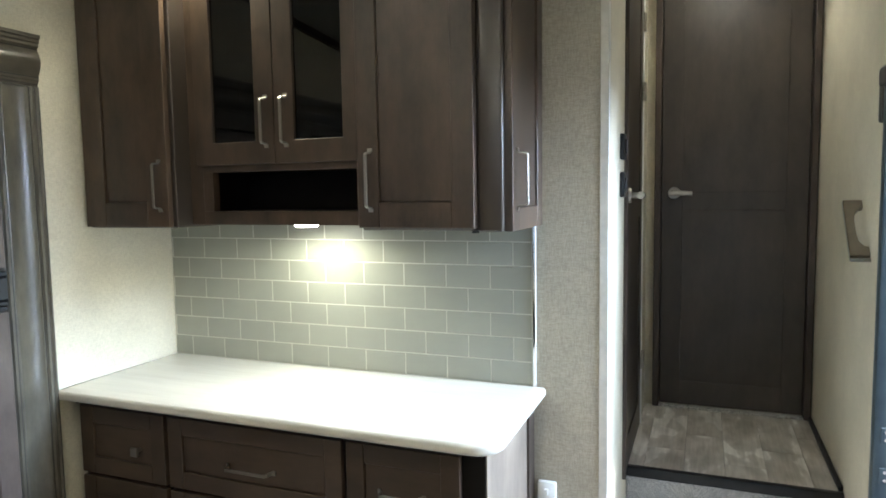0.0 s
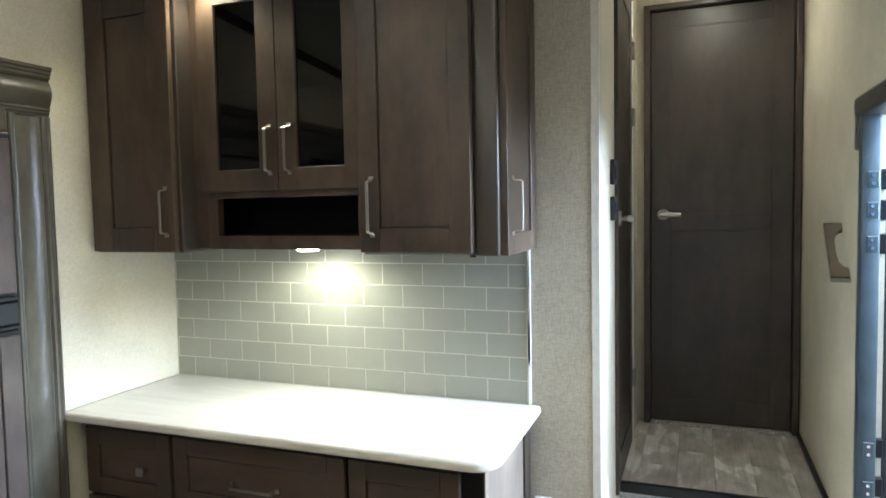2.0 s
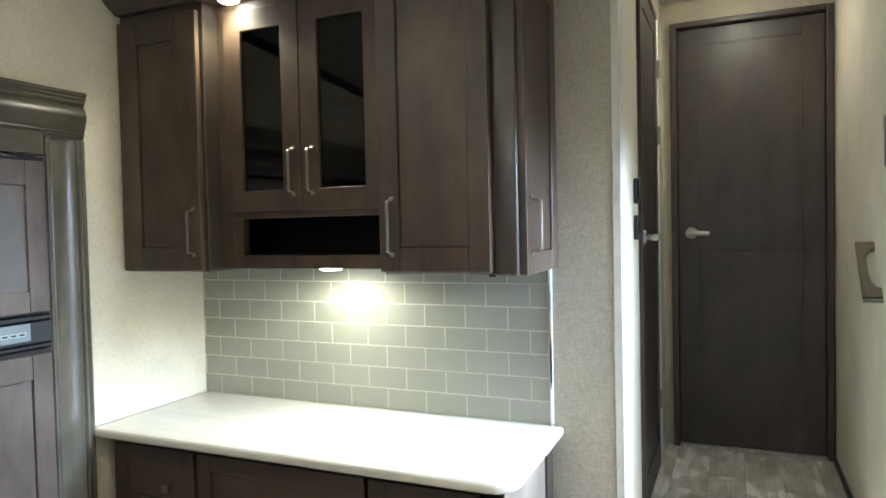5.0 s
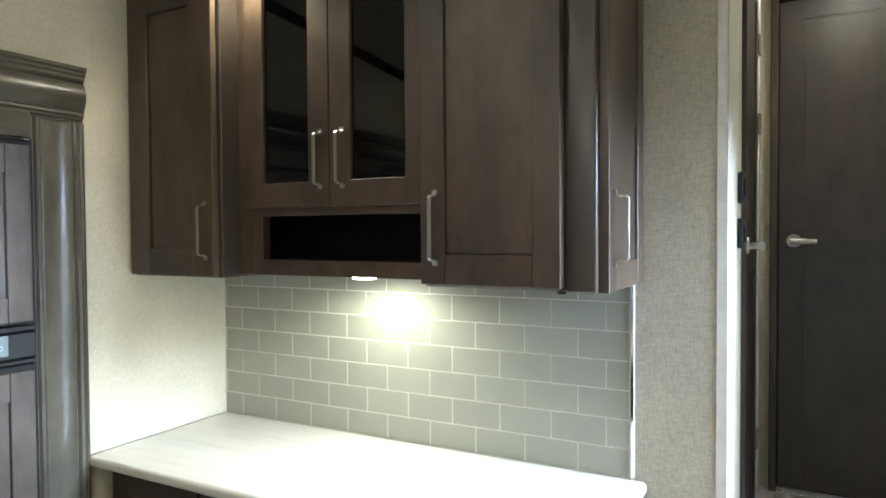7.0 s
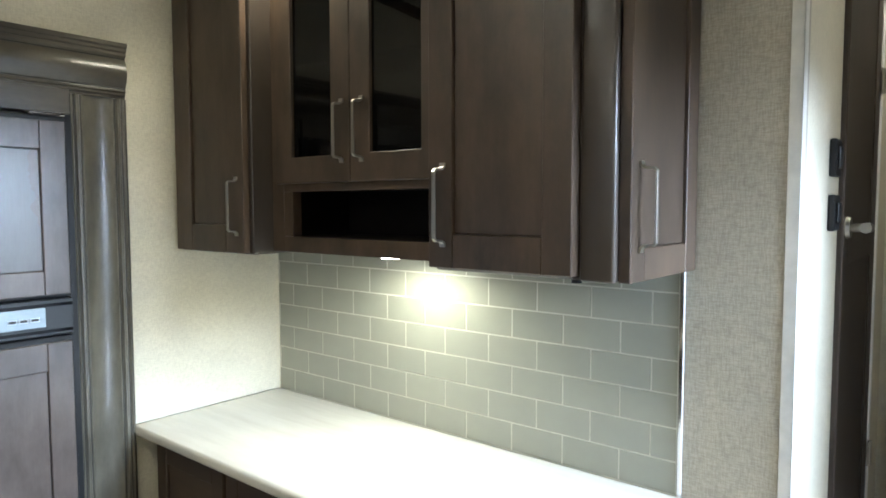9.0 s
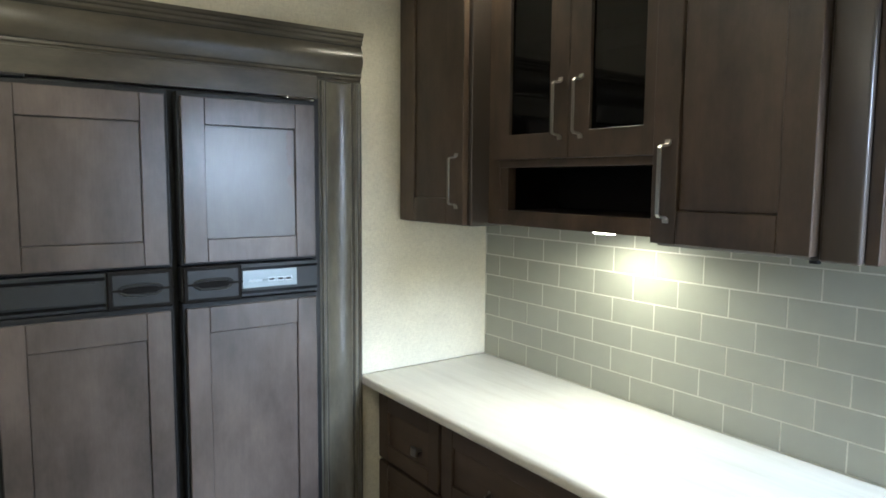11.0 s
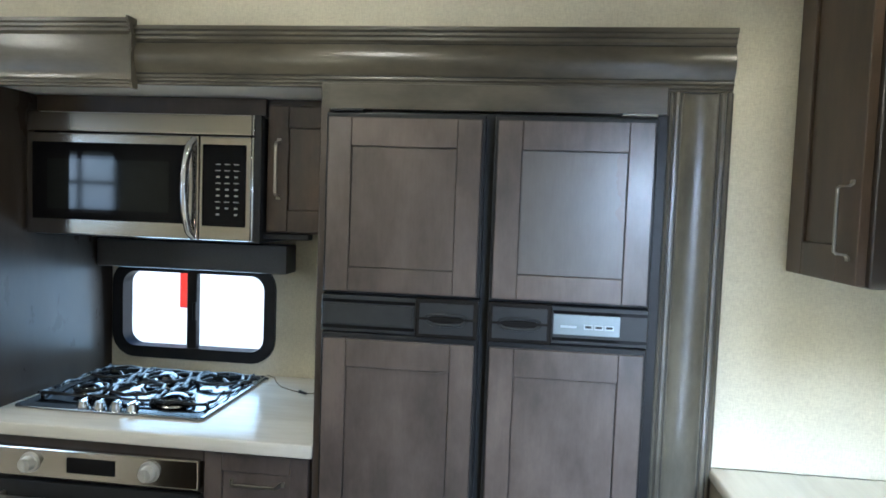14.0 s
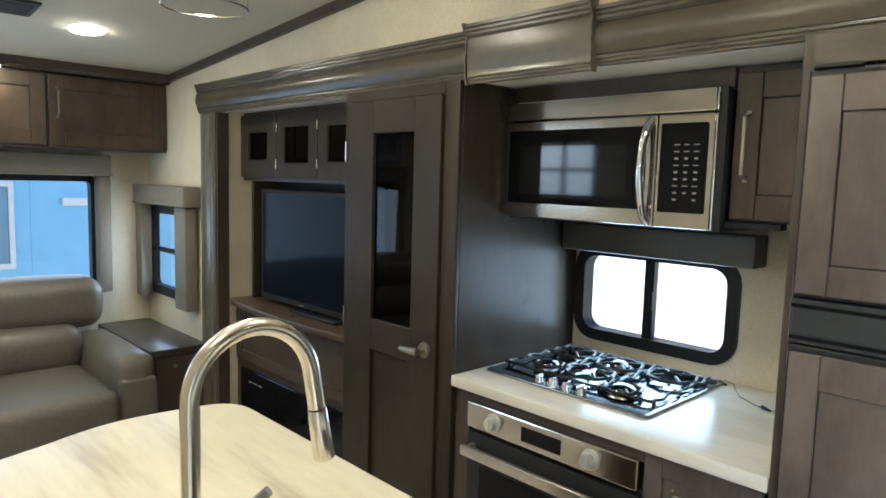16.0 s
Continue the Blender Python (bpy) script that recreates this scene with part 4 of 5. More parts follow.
# base cabinets and counter
bm = bmesh.new()
outline(bm, rounded(-1.992, -0.487, 1.468, YT - 0.009, (0.004, 0.075, 0.012, 0.004), 10), 0.864, 0.895, 0.011, 5)
tagged(new("hutch_countertop", mesh_of(bm, "hutch_countertop", COUNTER, True)), "white-washed laminate countertop with a rounded corner", "countertop")
for x0, x1, knob in ((-1.950, -1.582, True), (-1.580, -0.947, False), (-0.945, -0.540, False)):
    bc = thing("base_cabinet", "dark stained maple drawer cabinet under the hutch counter", "cabinet", base=((x0 + x1) / 2, 1.78, 0), group="hutch base cabinets")
    last = x1 > -0.6
    # shade between drawers and under the counter, as black body and strip
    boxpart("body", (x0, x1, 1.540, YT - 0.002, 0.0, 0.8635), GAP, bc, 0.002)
    boxpart("reveal_shade_strip", (x0, x1, 1.512, 1.5395, 0.845, 0.8632), GAP, bc, 0.001)
    xr = x1 - (0.062 if last else 0.006)
    for z0, z1 in ((0.612, 0.838), (0.372, 0.600), (0.085, 0.362)):
        dr = shaker(bc, x0 + 0.005, xr - 0.002, z0, z1, 1.520, 0.055, 0.020, WOOD_H, None, "drawer_front")
        if knob:
            bm = bmesh.new()
            rod(bm, ((x0 + xr) / 2 + 0.075, 1.528, (z0 + z1) / 2 - 0.01), ((x0 + xr) / 2 + 0.075, 1.505, (z0 + z1) / 2 - 0.01), 0.005, 0.006)
            box(bm, (x0 + xr) / 2 + 0.061, (x0 + xr) / 2 + 0.089, 1.495, 1.507, (z0 + z1) / 2 - 0.024, (z0 + z1) / 2 + 0.004, 0.003, 2)
            part("knob", bm, NICKEL, dr, "square nickel knob", True)
        else:
            bar_pull(dr, (x0 + xr) / 2, 1.526, (z0 + z1) / 2 - 0.015, 0.150 if not last else 0.115, False)
    if last:
        boxpart("side_panel", (x1, x1 + 0.004, 1.542, YT - 0.003, 0.0, 0.8635), wood("light_grey_side_panel", (0.27, 0.225, 0.185), "z", 0.35), bc, 0.001)
        boxpart("side_rail", (x1 + 0.0042, x1 + 0.012, 1.95, YT - 0.004, 0.0, 0.8635), WOOD_DARK, bc, 0.001)
ob = thing("outlet_box", "white plastic outlet box on the wall", "outlet", base=(-0.485, YT, 0.50))
boxpart("plate", (-0.515, -0.455, YT - 0.022, YT - 0.0005, 0.49, 0.585), WHITE, ob, 0.006, "", 2)
boxpart("switch", (-0.492, -0.478, YT - 0.032, YT - 0.022, 0.545, 0.565), WHITE, ob, 0.002)

# ---- refrigerator ----
fr = thing("refrigerator", "four-door refrigerator with maple door panels greyed for daylight and black trim", "refrigerator", base=(-2.25, 0.866, 0.04), zone=SIDE)
FX = 1.905  # local depth of the door faces
boxpart("body", (0.432, 1.283, FX + 0.045, 2.62, 0.04, 1.80), BLACK, fr, 0.003)
for c, (u0, u1) in enumerate(((0.434, 0.853), (0.876, 1.281))):
    for z0, z1 in ((1.316, 1.792), (0.10, 1.211)):
        edge = boxpart("door", (u0, u1, FX + 0.006, FX + 0.044, z0, z1), BLACK, fr, 0.004, "black-edged refrigerator door", 2)
        film = c == 1 and z0 > 1
        sh = shaker(edge, u0 + 0.009, u1 - 0.009, z0 + 0.008, z1 - 0.014, FX - 0.008, 0.062, 0.014, WOOD_FRIDGE, None, "wood_panel", "", 0.007, 0.064, 0.074)
        if film:
            bm = bmesh.new()
            pu0, pu1, pz0, pz1 = u0 + 0.072, u1 - 0.073, z0 + 0.074, z1 - 0.090
            edge_pts = [(pu0, pz0), (pu1, pz0)]
            for i in range(41):
                a = i / 40
                tear = 0.034 * max(0.0, min(1.0, (a - 0.30) / 0.3)) * (0.55 + 0.75 * noise.noise((a * 9, 3.1, 0)) + 0.3 * noise.noise((a * 31, 1.7, 0)))
                edge_pts.append((pu1 - max(0.0, tear), pz0 + (pz1 - pz0) * a))
            edge_pts.append((pu0, pz1))
            bm.faces.new([bm.verts.new((u, FX - 0.0018, z)) for u, z in edge_pts])
            ext = bmesh.ops.extrude_face_region(bm, geom=list(bm.faces))
            bmesh.ops.translate(bm, verts=[v for v in ext["geom"] if isinstance(v, bmesh.types.BMVert)], vec=(0, 0.0006, 0))
            bmesh.ops.recalc_face_normals(bm, faces=bm.faces)
            part("protective_film", bm, WOOD_FILM, edge, "torn glossy protective film")
    s = 1 if c else -1
    band = boxpart("handle_band", (u0, u1, FX + 0.002, FX + 0.044, 1.215, 1.312), FRAME_GREY, fr, 0.003, "grey-black handle band", 2)
    ui, uo = (u0, u1) if c else (u1, u0)
    hb = sorted((ui + s * 0.002, ui + s * 0.164))
    boxpart("handle_housing", (hb[0], hb[1], FX - 0.010, FX + 0.002, 1.212, 1.315), GAP, band, 0.004, "black outline of the handle recess", 2)
    boxpart("recess_plate", (hb[0] + 0.011, hb[1] - 0.011, FX - 0.0125, FX - 0.0095, 1.223, 1.304), FRAME_GREY, band, 0.0012)
    cu = (hb[0] + hb[1]) / 2
    bm = bmesh.new()
    ring = [(cu + 0.058 * math.copysign(abs(math.cos(a)) ** 1.4, math.cos(a)), 1.2635 + 0.017 * math.sin(a)) for a in (2 * math.pi * q / 28 for q in range(28))]
    lo, hi = [bm.verts.new((u, FX - 0.0140, z)) for u, z in ring], [bm.verts.new((u, FX - 0.0100, z)) for u, z in ring]
    bm.faces.new(lo), bm.faces.new(hi[::-1])
    for q in range(28):
        bm.faces.new((lo[q], lo[(q + 1) % 28], hi[(q + 1) % 28], hi[q]))
    bmesh.ops.recalc_face_normals(bm, faces=bm.faces)
    part("finger_well", bm, GAP, band, "black finger well")
    for sz in (1, -1):
        bm = bmesh.new()
        pts = [(cu - 0.055, FX - 0.008, 1.2635 + sz * 0.004), (cu - 0.038, FX - 0.022, 1.2635 + sz * 0.012), (cu, FX - 0.022, 1.2635 + sz * 0.014), (cu + 0.038, FX - 0.020, 1.2635 + sz * 0.012), (cu + 0.055, FX - 0.008, 1.2635 + sz * 0.004)]
        tube(bm, pts, 0.0042, 10)
        part("handle", bm, FRAME_GREY, band, "grey curved finger grip", True)
    boxpart("seam", (hb[0] + 0.001, hb[1] + 0.001, FX - 0.0152, FX - 0.0127, 1.2605, 1.2665), GAP, band, 0.0005)
    ob_ = sorted((ui + s * 0.167, uo - s * 0.003))
    for z in (1.228, 1.297):
        boxpart("slot", (ob_[0], ob_[1], FX - 0.001, FX + 0.002, z - 0.004, z + 0.004), BLACK_GLOSS, band, 0.0005)
    if c:
        lab = boxpart("control_panel", (u0 + 0.168, u0 + 0.335, FX - 0.002, FX + 0.003, 1.2400, 1.2920), LABEL, band, 0.001, "pale silver control panel")
        boxpart("print_bar", (u0 + 0.187, u0 + 0.227, FX - 0.0028, FX - 0.0015, 1.258, 1.264), INK, lab, 0.0)
        for i in range(3):
            boxpart("print_mark", (u0 + 0.245 + 0.026 * i, u0 + 0.268 + 0.026 * i, FX - 0.0026, FX - 0.0015, 1.256, 1.268), INK, lab, 0.0)
            boxpart("button", (u0 + 0.248 + 0.026 * i, u0 + 0.265 + 0.026 * i, FX - 0.0035, FX - 0.0015, 1.259, 1.265), FRAME_GREY, lab, 0.001)
    else:
        boxpart("insert", (ob_[0] + 0.004, ob_[1] - 0.004, FX - 0.0005, FX + 0.003, 1.236, 1.289), FRAME_GREY, band, 0.001)
for u in (0.50, 1.245):
    boxpart("top_hinge", (u - 0.055, u + 0.033, FX + 0.0, FX + 0.03, 1.7935, 1.802), CHROME if u > 1 else BLACK, fr, 0.002)
fil = thing("fridge_surround", "grey-brown wood surround boards round the refrigerator", "panel", base=(-1.97, 0.866, 0.04), zone=SIDE)
boxpart("top_board", (0.405, 1.308, 1.952, 1.972, 1.806, SC - 0.001), TRIM, fil, 0.002)
boxpart("side_board", (0.405, 0.430, 1.952, 2.65, 0.04, SC - 0.001), WOOD_DARK, fil, 0.002)
boxpart("side_strip", (1.284, 1.3115, 1.955, 1.975, 0.04, 1.805), BLACK, fil, 0.001)

# ---- stove counter ----
KX = 1.970
kc = thing("stove_cabinet", "dark maple base cabinet holding the oven beside a drawer", "cabinet", base=(-2.3, -0.12, 0.04), zone=SIDE)
boxpart("body", (-0.642, 0.390, KX + 0.022, 2.655, 0.04, 0.838), WOOD_DARK, kc, 0.002)
bm = bmesh.new()
box(bm, -0.642, 0.078, KX + 0.004, KX + 0.022, 0.802, 0.838, 0.001)
box(bm, -0.642, -0.572, KX + 0.004, KX + 0.022, 0.04, 0.802, 0.001)
part("face_frame", bm, WOOD_DARK, kc)
d = shaker(kc, 0.082, 0.388, 0.615, 0.832, KX, 0.052, 0.020, WOOD_FRIDGE, None, "drawer_front")
bar_pull(d, 0.238, KX + 0.006, 0.752, 0.135, False)
d = shaker(kc, 0.082, 0.388, 0.08, 0.605, KX, 0.058, 0.020, WOOD_FRIDGE)
bm = bmesh.new()
outline(bm, [(-0.643, 1.951), (0.403, 1.951), (0.403, 2.656), (-0.643, 2.656)], 0.840, 0.880, 0.006, 3)
bm.transform(SIDE)
tagged(new("stove_countertop", mesh_of(bm, "stove_countertop", KITCHEN_TOP, True)), "white laminate stove countertop with a crisp front edge", "countertop")

oven = thing("wall_oven", "stainless steel oven with two knobs and a bar handle", "oven", base=(-2.2, -0.25, 0.04), zone=SIDE)
boxpart("control_panel", (-0.566, 0.072, KX - 0.016, KX + 0.020, 0.722, 0.808), STEEL, oven, 0.004, "brushed steel control panel", 2)
boxpart("display", (-0.330, -0.180, KX - 0.0185, KX - 0.0155, 0.742, 0.788), BLACK_GLOSS, oven, 0.002)
for u in (-0.445, -0.075):
    bm = bmesh.new()
    rod(bm, (u, KX - 0.016, 0.765), (u, KX - 0.024, 0.765), 0.031, 0.029, 28)
    rod(bm, (u, KX - 0.024, 0.765), (u, KX - 0.045, 0.765), 0.022, 0.019, 28)
    box(bm, u - 0.005, u + 0.005, KX - 0.049, KX - 0.030, 0.745, 0.785, 0.002)
    part("knob", bm, plain("satin_knob", (0.66, 0.65, 0.63), 0.3, 0.7), oven, "satin silver knob", True)
dr = boxpart("oven_door", (-0.566, 0.072, KX - 0.012, KX + 0.018, 0.16, 0.706), BLACK, oven, 0.005, "black oven door", 2)
boxpart("door_glass", (-0.505, 0.010, KX - 0.0145, KX - 0.0115, 0.22, 0.60), BLACK_GLOSS, dr, 0.001)
bm = bmesh.new()
box(bm, -0.548, 0.052, KX - 0.066, KX - 0.046, 0.640, 0.676, 0.005, 2)
for u in (-0.540, 0.030):
    box(bm, u, u + 0.016, KX - 0.050, KX - 0.010, 0.644, 0.672, 0.003)
part("handle", bm, plain("pale_steel_handle", (0.66, 0.62, 0.55), 0.3, 1.0), dr, "flat steel bar handle", True)

# ---- cooktop ----
ct = thing("cooktop", "stainless gas cooktop with black cast-iron grates", "cooktop", base=(-2.34, -0.30, 0.880), zone=SIDE)
TOPZ = 0.880
U0, U1, V0, V1 = -0.605, 0.020, 2.075, 2.600
bm = bmesh.new()
outline(bm, rounded(U0, U1, V0, V1, (0.02, 0.02, 0.02, 0.02), 5), TOPZ + 0.0004, TOPZ + 0.010, 0.003, 2)
part("tray", bm, plain("satin_steel_tray", (0.36, 0.37, 0.38), 0.22, 1.0, 0.04, 40, (1, 1, 1), 0.02), ct, "polished steel tray", True)
bm = bmesh.new()
outline(bm, rounded(U0 + 0.028, U1 - 0.028, V0 + 0.045, V1 - 0.06, (0.03, 0.03, 0.03, 0.03), 5), TOPZ + 0.0102, TOPZ + 0.0125, 0.001, 1)
part("well", bm, MIRROR_WELL, ct, "mirror-bright steel well", True)
for u, v, r in ((-0.455, 2.25, 0.050), (-0.13, 2.20, 0.055), (-0.29, 2.44, 0.045)):
    bm = bmesh.new()
    rod(bm, (u, v, TOPZ + 0.012), (u, v, TOPZ + 0.022), r * 1.15, r, 28)
    bn = part("burner", bm, plain("burner_ring", (0.22, 0.21, 0.20), 0.2, 1.0), ct, "steel burner ring", True)
    bm = bmesh.new()
    bmesh.ops.create_uvsphere(bm, u_segments=28, v_segments=12, radius=1, matrix=Matrix.Translation((u, v, TOPZ + 0.022)) @ Matrix.Diagonal((r * 0.80, r * 0.80, 0.024, 1)))
    part("cap", bm, BURNER_CAP, bn, "domed shiny burner cap", True)
for i in range(4):
    u = -0.385 + 0.055 * i
    bm = bmesh.new()
    rod(bm, (u, 2.105, TOPZ + 0.010), (u, 2.105, TOPZ + 0.030), 0.019, 0.015, 20)
    box(bm, u - 0.004, u + 0.004, 2.090, 2.120, TOPZ + 0.028, TOPZ + 0.036, 0.001)
    part("knob", bm, CHROME, ct, "chrome burner knob", True)
for g0, g1, cs in ((-0.580, -0.405, (-0.455, 2.25)), (-0.400, -0.195, (-0.29, 2.44)), (-0.190, -0.005, (-0.13, 2.20))):
    bm = bmesh.new()
    zt = TOPZ + 0.026
    va, vb = V0 + 0.080, V1 - 0.060
    gm = (g0 + g1) / 2
    for s, ge in ((-1, g0), (1, g1)):
        bars = [(ge - s * 0.004 * (1 + math.sin(9 * math.pi * i / 24)), va + (vb - va) * i / 24, zt + 0.003 * math.cos(6 * math.pi * i / 24)) for i in range(25)]
        tube(bm, bars, 0.0055, 8)
        for v in (va + 0.02, vb - 0.02):
            rod(bm, (ge - s * 0.005, v, zt), (ge - s * 0.005, v, TOPZ + 0.011), 0.006, None, 8)
    for u, v in (cs, (gm, 2.455 if cs[1] < 2.4 else 2.27)):
        half = min(u - g0, g1 - u, 0.082)
        ringpts = []
        for q in range(17):
            aa = radians(22.5 * q + 22.5)
            w = half * (1.0 if q % 2 else 0.93)
            ringpts.append((u + w * math.cos(aa), v + w * math.sin(aa), zt + 0.004))
        tube(bm, ringpts, 0.0062, 8)
        for k in range(4):
            aa = radians(90 * k + 45)
            tube(bm, [(u + half * f * math.cos(aa), v + half * f * math.sin(aa), zt + 0.004 + 0.008 * (1 - f)) for f in (1.0, 0.8, 0.55, 0.36)], 0.0055, 8)
    for v in (va + 0.008, vb - 0.008):
        tube(bm, [(g0 + (g1 - g0) * q / 8, v + 0.006 * math.sin(math.pi * q / 4), zt) for q in range(9)], 0.005, 8)
    part("grate", bm, IRON, ct, "black cast-iron grate", True)
bm = bmesh.new()
for u0, u1 in ((U0 + 0.03, -0.325), (-0.265, U1 - 0.02)):
    for i in range(3):
        box(bm, u0, u1, V1 - 0.048 + 0.012 * i, V1 - 0.039 + 0.012 * i, TOPZ + 0.0102, TOPZ + 0.0135, 0.001)
part("rear_vent", bm, BLACK, ct)

# thin cable on the counter beside the window
cable = bpy.data.curves.new("cord", "CURVE")
cable.dimensions, cable.bevel_depth = "3D", 0.0016
sp = cable.splines.new("POLY")
cp = [(-2.645, 0.00, 0.884), (-2.61, 0.045, 0.884), (-2.56, 0.07, 0.883), (-2.50, 0.11, 0.883), (-2.46, 0.17, 0.883), (-2.44, 0.22, 0.883), (-2.45, 0.30, 0.883), (-2.46, 0.37, 0.883)]
sp.points.add(len(cp) - 1)
for q, c in zip(sp.points, cp):
    q.co = (*c, 1)
cable.materials.append(plain("brown_cord", (0.12, 0.09, 0.06), 0.5))
tagged(new("cord", cable), "thin brown cord lying on the white counter", "cord")
for x, y in ((-2.60, 0.00), (-2.445, 0.20)):
    bm = bmesh.new()
    rod(bm, (x, y, 0.8865), (x + 0.02, y + 0.03, 0.8865), 0.006, 0.004, 10)
    tagged(new("cord_clip", mesh_of(bm, "cord_clip", BLACK, True)), "small dark cord end lying on the counter", "connector", "cord clips")

# ---- microwave ----
mw = thing("microwave", "over-the-range stainless microwave with black door glass", "microwave", base=(-2.42, -0.26, 1.41), zone=SIDE)
MX, UX = 2.180, 2.225  # depths of the microwave and of the wall cabinet beside it
DARK_MESH = plain("dark_mesh", (0.010, 0.011, 0.011), 0.06, 0, 0.05, 10, (1, 1, 1), 0.0)
DARK_MESH.node_tree.nodes["Principled BSDF"].inputs["Specular IOR Level"].default_value = 0.25
M0, M1, MZ0, MZ1 = -0.638, 0.134, 1.424, 1.816
boxpart("body", (M0 + 0.004, M1 - 0.002, MX + 0.03, 2.64, MZ0 - 0.006, MZ1), BLACK, mw, 0.003, "black painted case")
boxpart("side_strip", (M1 - 0.0088, M1 + 0.012, MX + 0.004, MX + 0.032, MZ0 - 0.004, MZ1), BLACK, mw, 0.001, "black side of the case")
boxpart("vent_band", (M0, M1 - 0.019, MX, MX + 0.032, 1.752, MZ1), STEEL, mw, 0.004, "brushed steel vent band", 2)
boxpart("door", (M0, -0.055, MX, MX + 0.032, MZ0, 1.748), STEEL, mw, 0.004, "brushed steel door", 2)
boxpart("door_glass", (M0 + 0.022, -0.085, MX - 0.0025, MX + 0.001, 1.472, 1.718), BLACK_GLOSS, mw, 0.002, "black door glass")
boxpart("mesh_window", (M0 + 0.075, -0.150, MX - 0.0035, MX - 0.0026, 1.505, 1.665), DARK_MESH, mw, 0.0)
boxpart("fascia", (-0.053, M1 - 0.019, MX, MX + 0.032, MZ0, 1.748), STEEL, mw, 0.004, "brushed steel fascia", 2)
kp = boxpart("keypad", (-0.040, 0.100, MX - 0.0025, MX + 0.001, 1.468, 1.722), BLACK_GLOSS, mw, 0.004, "black keypad with pale key marks", 2)
for r in range(9):
    z = 1.661 - 0.0194 * r
    for c in range(3):
        u = 0.011 + 0.0295 * c
        if r in (6, 7, 8) and c == 1 and r == 8:
            continue
        w, h = (0.0085, 0.0014) if r in (0, 1, 3, 6) else (0.0055, 0.0028)
        boxpart("key_mark", (u - w, u + w, MX - 0.0032, MX - 0.0024, z - h, z + h), KEY_INK, kp, 0.0)
for z0, z1 in ((MZ0, 1.748), (1.752, MZ1)):
    boxpart("edge_trim", (M1 - 0.0188, M1 - 0.009, MX + 0.001, MX + 0.030, z0, z1), CHROME, mw, 0.006, "bright rolled steel edge", 4)
bm = bmesh.new()
tube(bm, [(-0.072, MX + 0.004, 1.735), (-0.076, MX - 0.018, 1.715), (-0.080, MX - 0.034, 1.66), (-0.082, MX - 0.040, 1.585), (-0.080, MX - 0.034, 1.51), (-0.076, MX - 0.018, 1.452), (-0.072, MX + 0.004, 1.432)], 0.0125, 14)
part("handle", bm, CHROME, mw, "bowed chrome handle", True)
up = thing("stove_wall_cabinet", "dark maple wall cabinet beside the microwave", "cabinet", base=(-2.44, 0.26, 1.45), zone=SIDE)
boxpart("body", (0.1405, 0.392, UX + 0.026, 2.655, 1.452, SC - 0.002), WOOD_DARK, up, 0.002)
d = shaker(up, 0.148, 0.391, 1.458, 1.852, UX + 0.005, 0.068, 0.020)
bar_pull(d, 0.187, UX + 0.005, 1.655, 0.165)
boxpart("light_rail", (0.020, 0.285, UX + 0.02, UX + 0.06, 1.432, 1.4515), BLACK, up, 0.003)
filler = thing("microwave_filler", "dark wood filler board above the microwave", "panel", base=(-2.44, -0.26, 1.815), zone=SIDE)
boxpart("board", (-0.640, 0.140, UX + 0.006, UX + 0.032, 1.8165, SC - 0.002), WOOD_DARK, filler, 0.001)

val = thing("stove_valance", "dark padded valance over the stove window", "valance", base=(-2.60, -0.27, 1.29), zone=SIDE, group="window valances")
boxpart("board", (-0.642, 0.104, 2.545, 2.655, 1.287, 1.392), VAL_DARK, val, 0.006, "", 2)

# ---- pantry ----
pn = thing("pantry_cabinet", "tall dark wood pantry with a smoked glass door", "cabinet", base=(-2.31, -0.97, 0.04), zone=SIDE)
PX = 1.955
boxpart("side_panel", (-0.668, -0.6455, PX + 0.021, 2.655, 0.04, SC - 0.002), PANEL_SIDE, pn, 0.002, "semi-gloss dark side panel")
boxpart("side_panel", (-1.285, -1.265, PX + 0.021, 2.655, 0.04, SC - 0.002), PANEL_SIDE, pn, 0.002)
boxpart("back_panel", (-1.265, -0.668, 2.60, 2.64, 0.04, SC - 0.002), BLACK, pn, 0.0)
bm = bmesh.new()
box(bm, -1.285, -1.262, PX, PX + 0.020, 0.04, SC - 0.002, 0.001)
box(bm, -0.716, -0.6455, PX, PX + 0.020, 0.04, SC - 0.002, 0.003, 2)
box(bm, -1.262, -0.716, PX, PX + 0.020, 1.835, SC - 0.002, 0.001)
part("face_frame", bm, PANTRY, pn, "", True)
pd = boxpart("door", (-1.118, -0.827, PX + 0.002, PX + 0.012, 0.158, 0.882), PANTRY, pn, 0.0, "dark wood door with a tall glass pane")
for nm, u0, u1, z0, z1 in (("stile", -1.258, -1.092, 0.06, 1.832), ("stile", -0.858, -0.720, 0.06, 1.832), ("rail", -1.092, -0.858, 1.711, 1.832), ("rail", -1.092, -0.858, 0.88, 1.000), ("rail", -1.092, -0.858, 0.06, 0.16)):
    boxpart(nm, (u0, u1, PX - 0.012, PX + 0.014, z0, z1), PANTRY, pd, 0.0018)
boxpart("pane", (-1.118, -0.827, PX + 0.002, PX + 0.006, 0.997, 1.708), SMOKE, pd, 0.0, "smoked glass pane")
for z in (1.645, 0.985):
    bm = bmesh.new()
    rod(bm, (-1.262, PX - 0.014, z - 0.04), (-1.262, PX - 0.014, z + 0.04), 0.006)
    part("hinge", bm, CHROME, pd, "bright hinge barrel", True)
lever_handle(pd, -0.775, PX - 0.012, 0.940, -1)
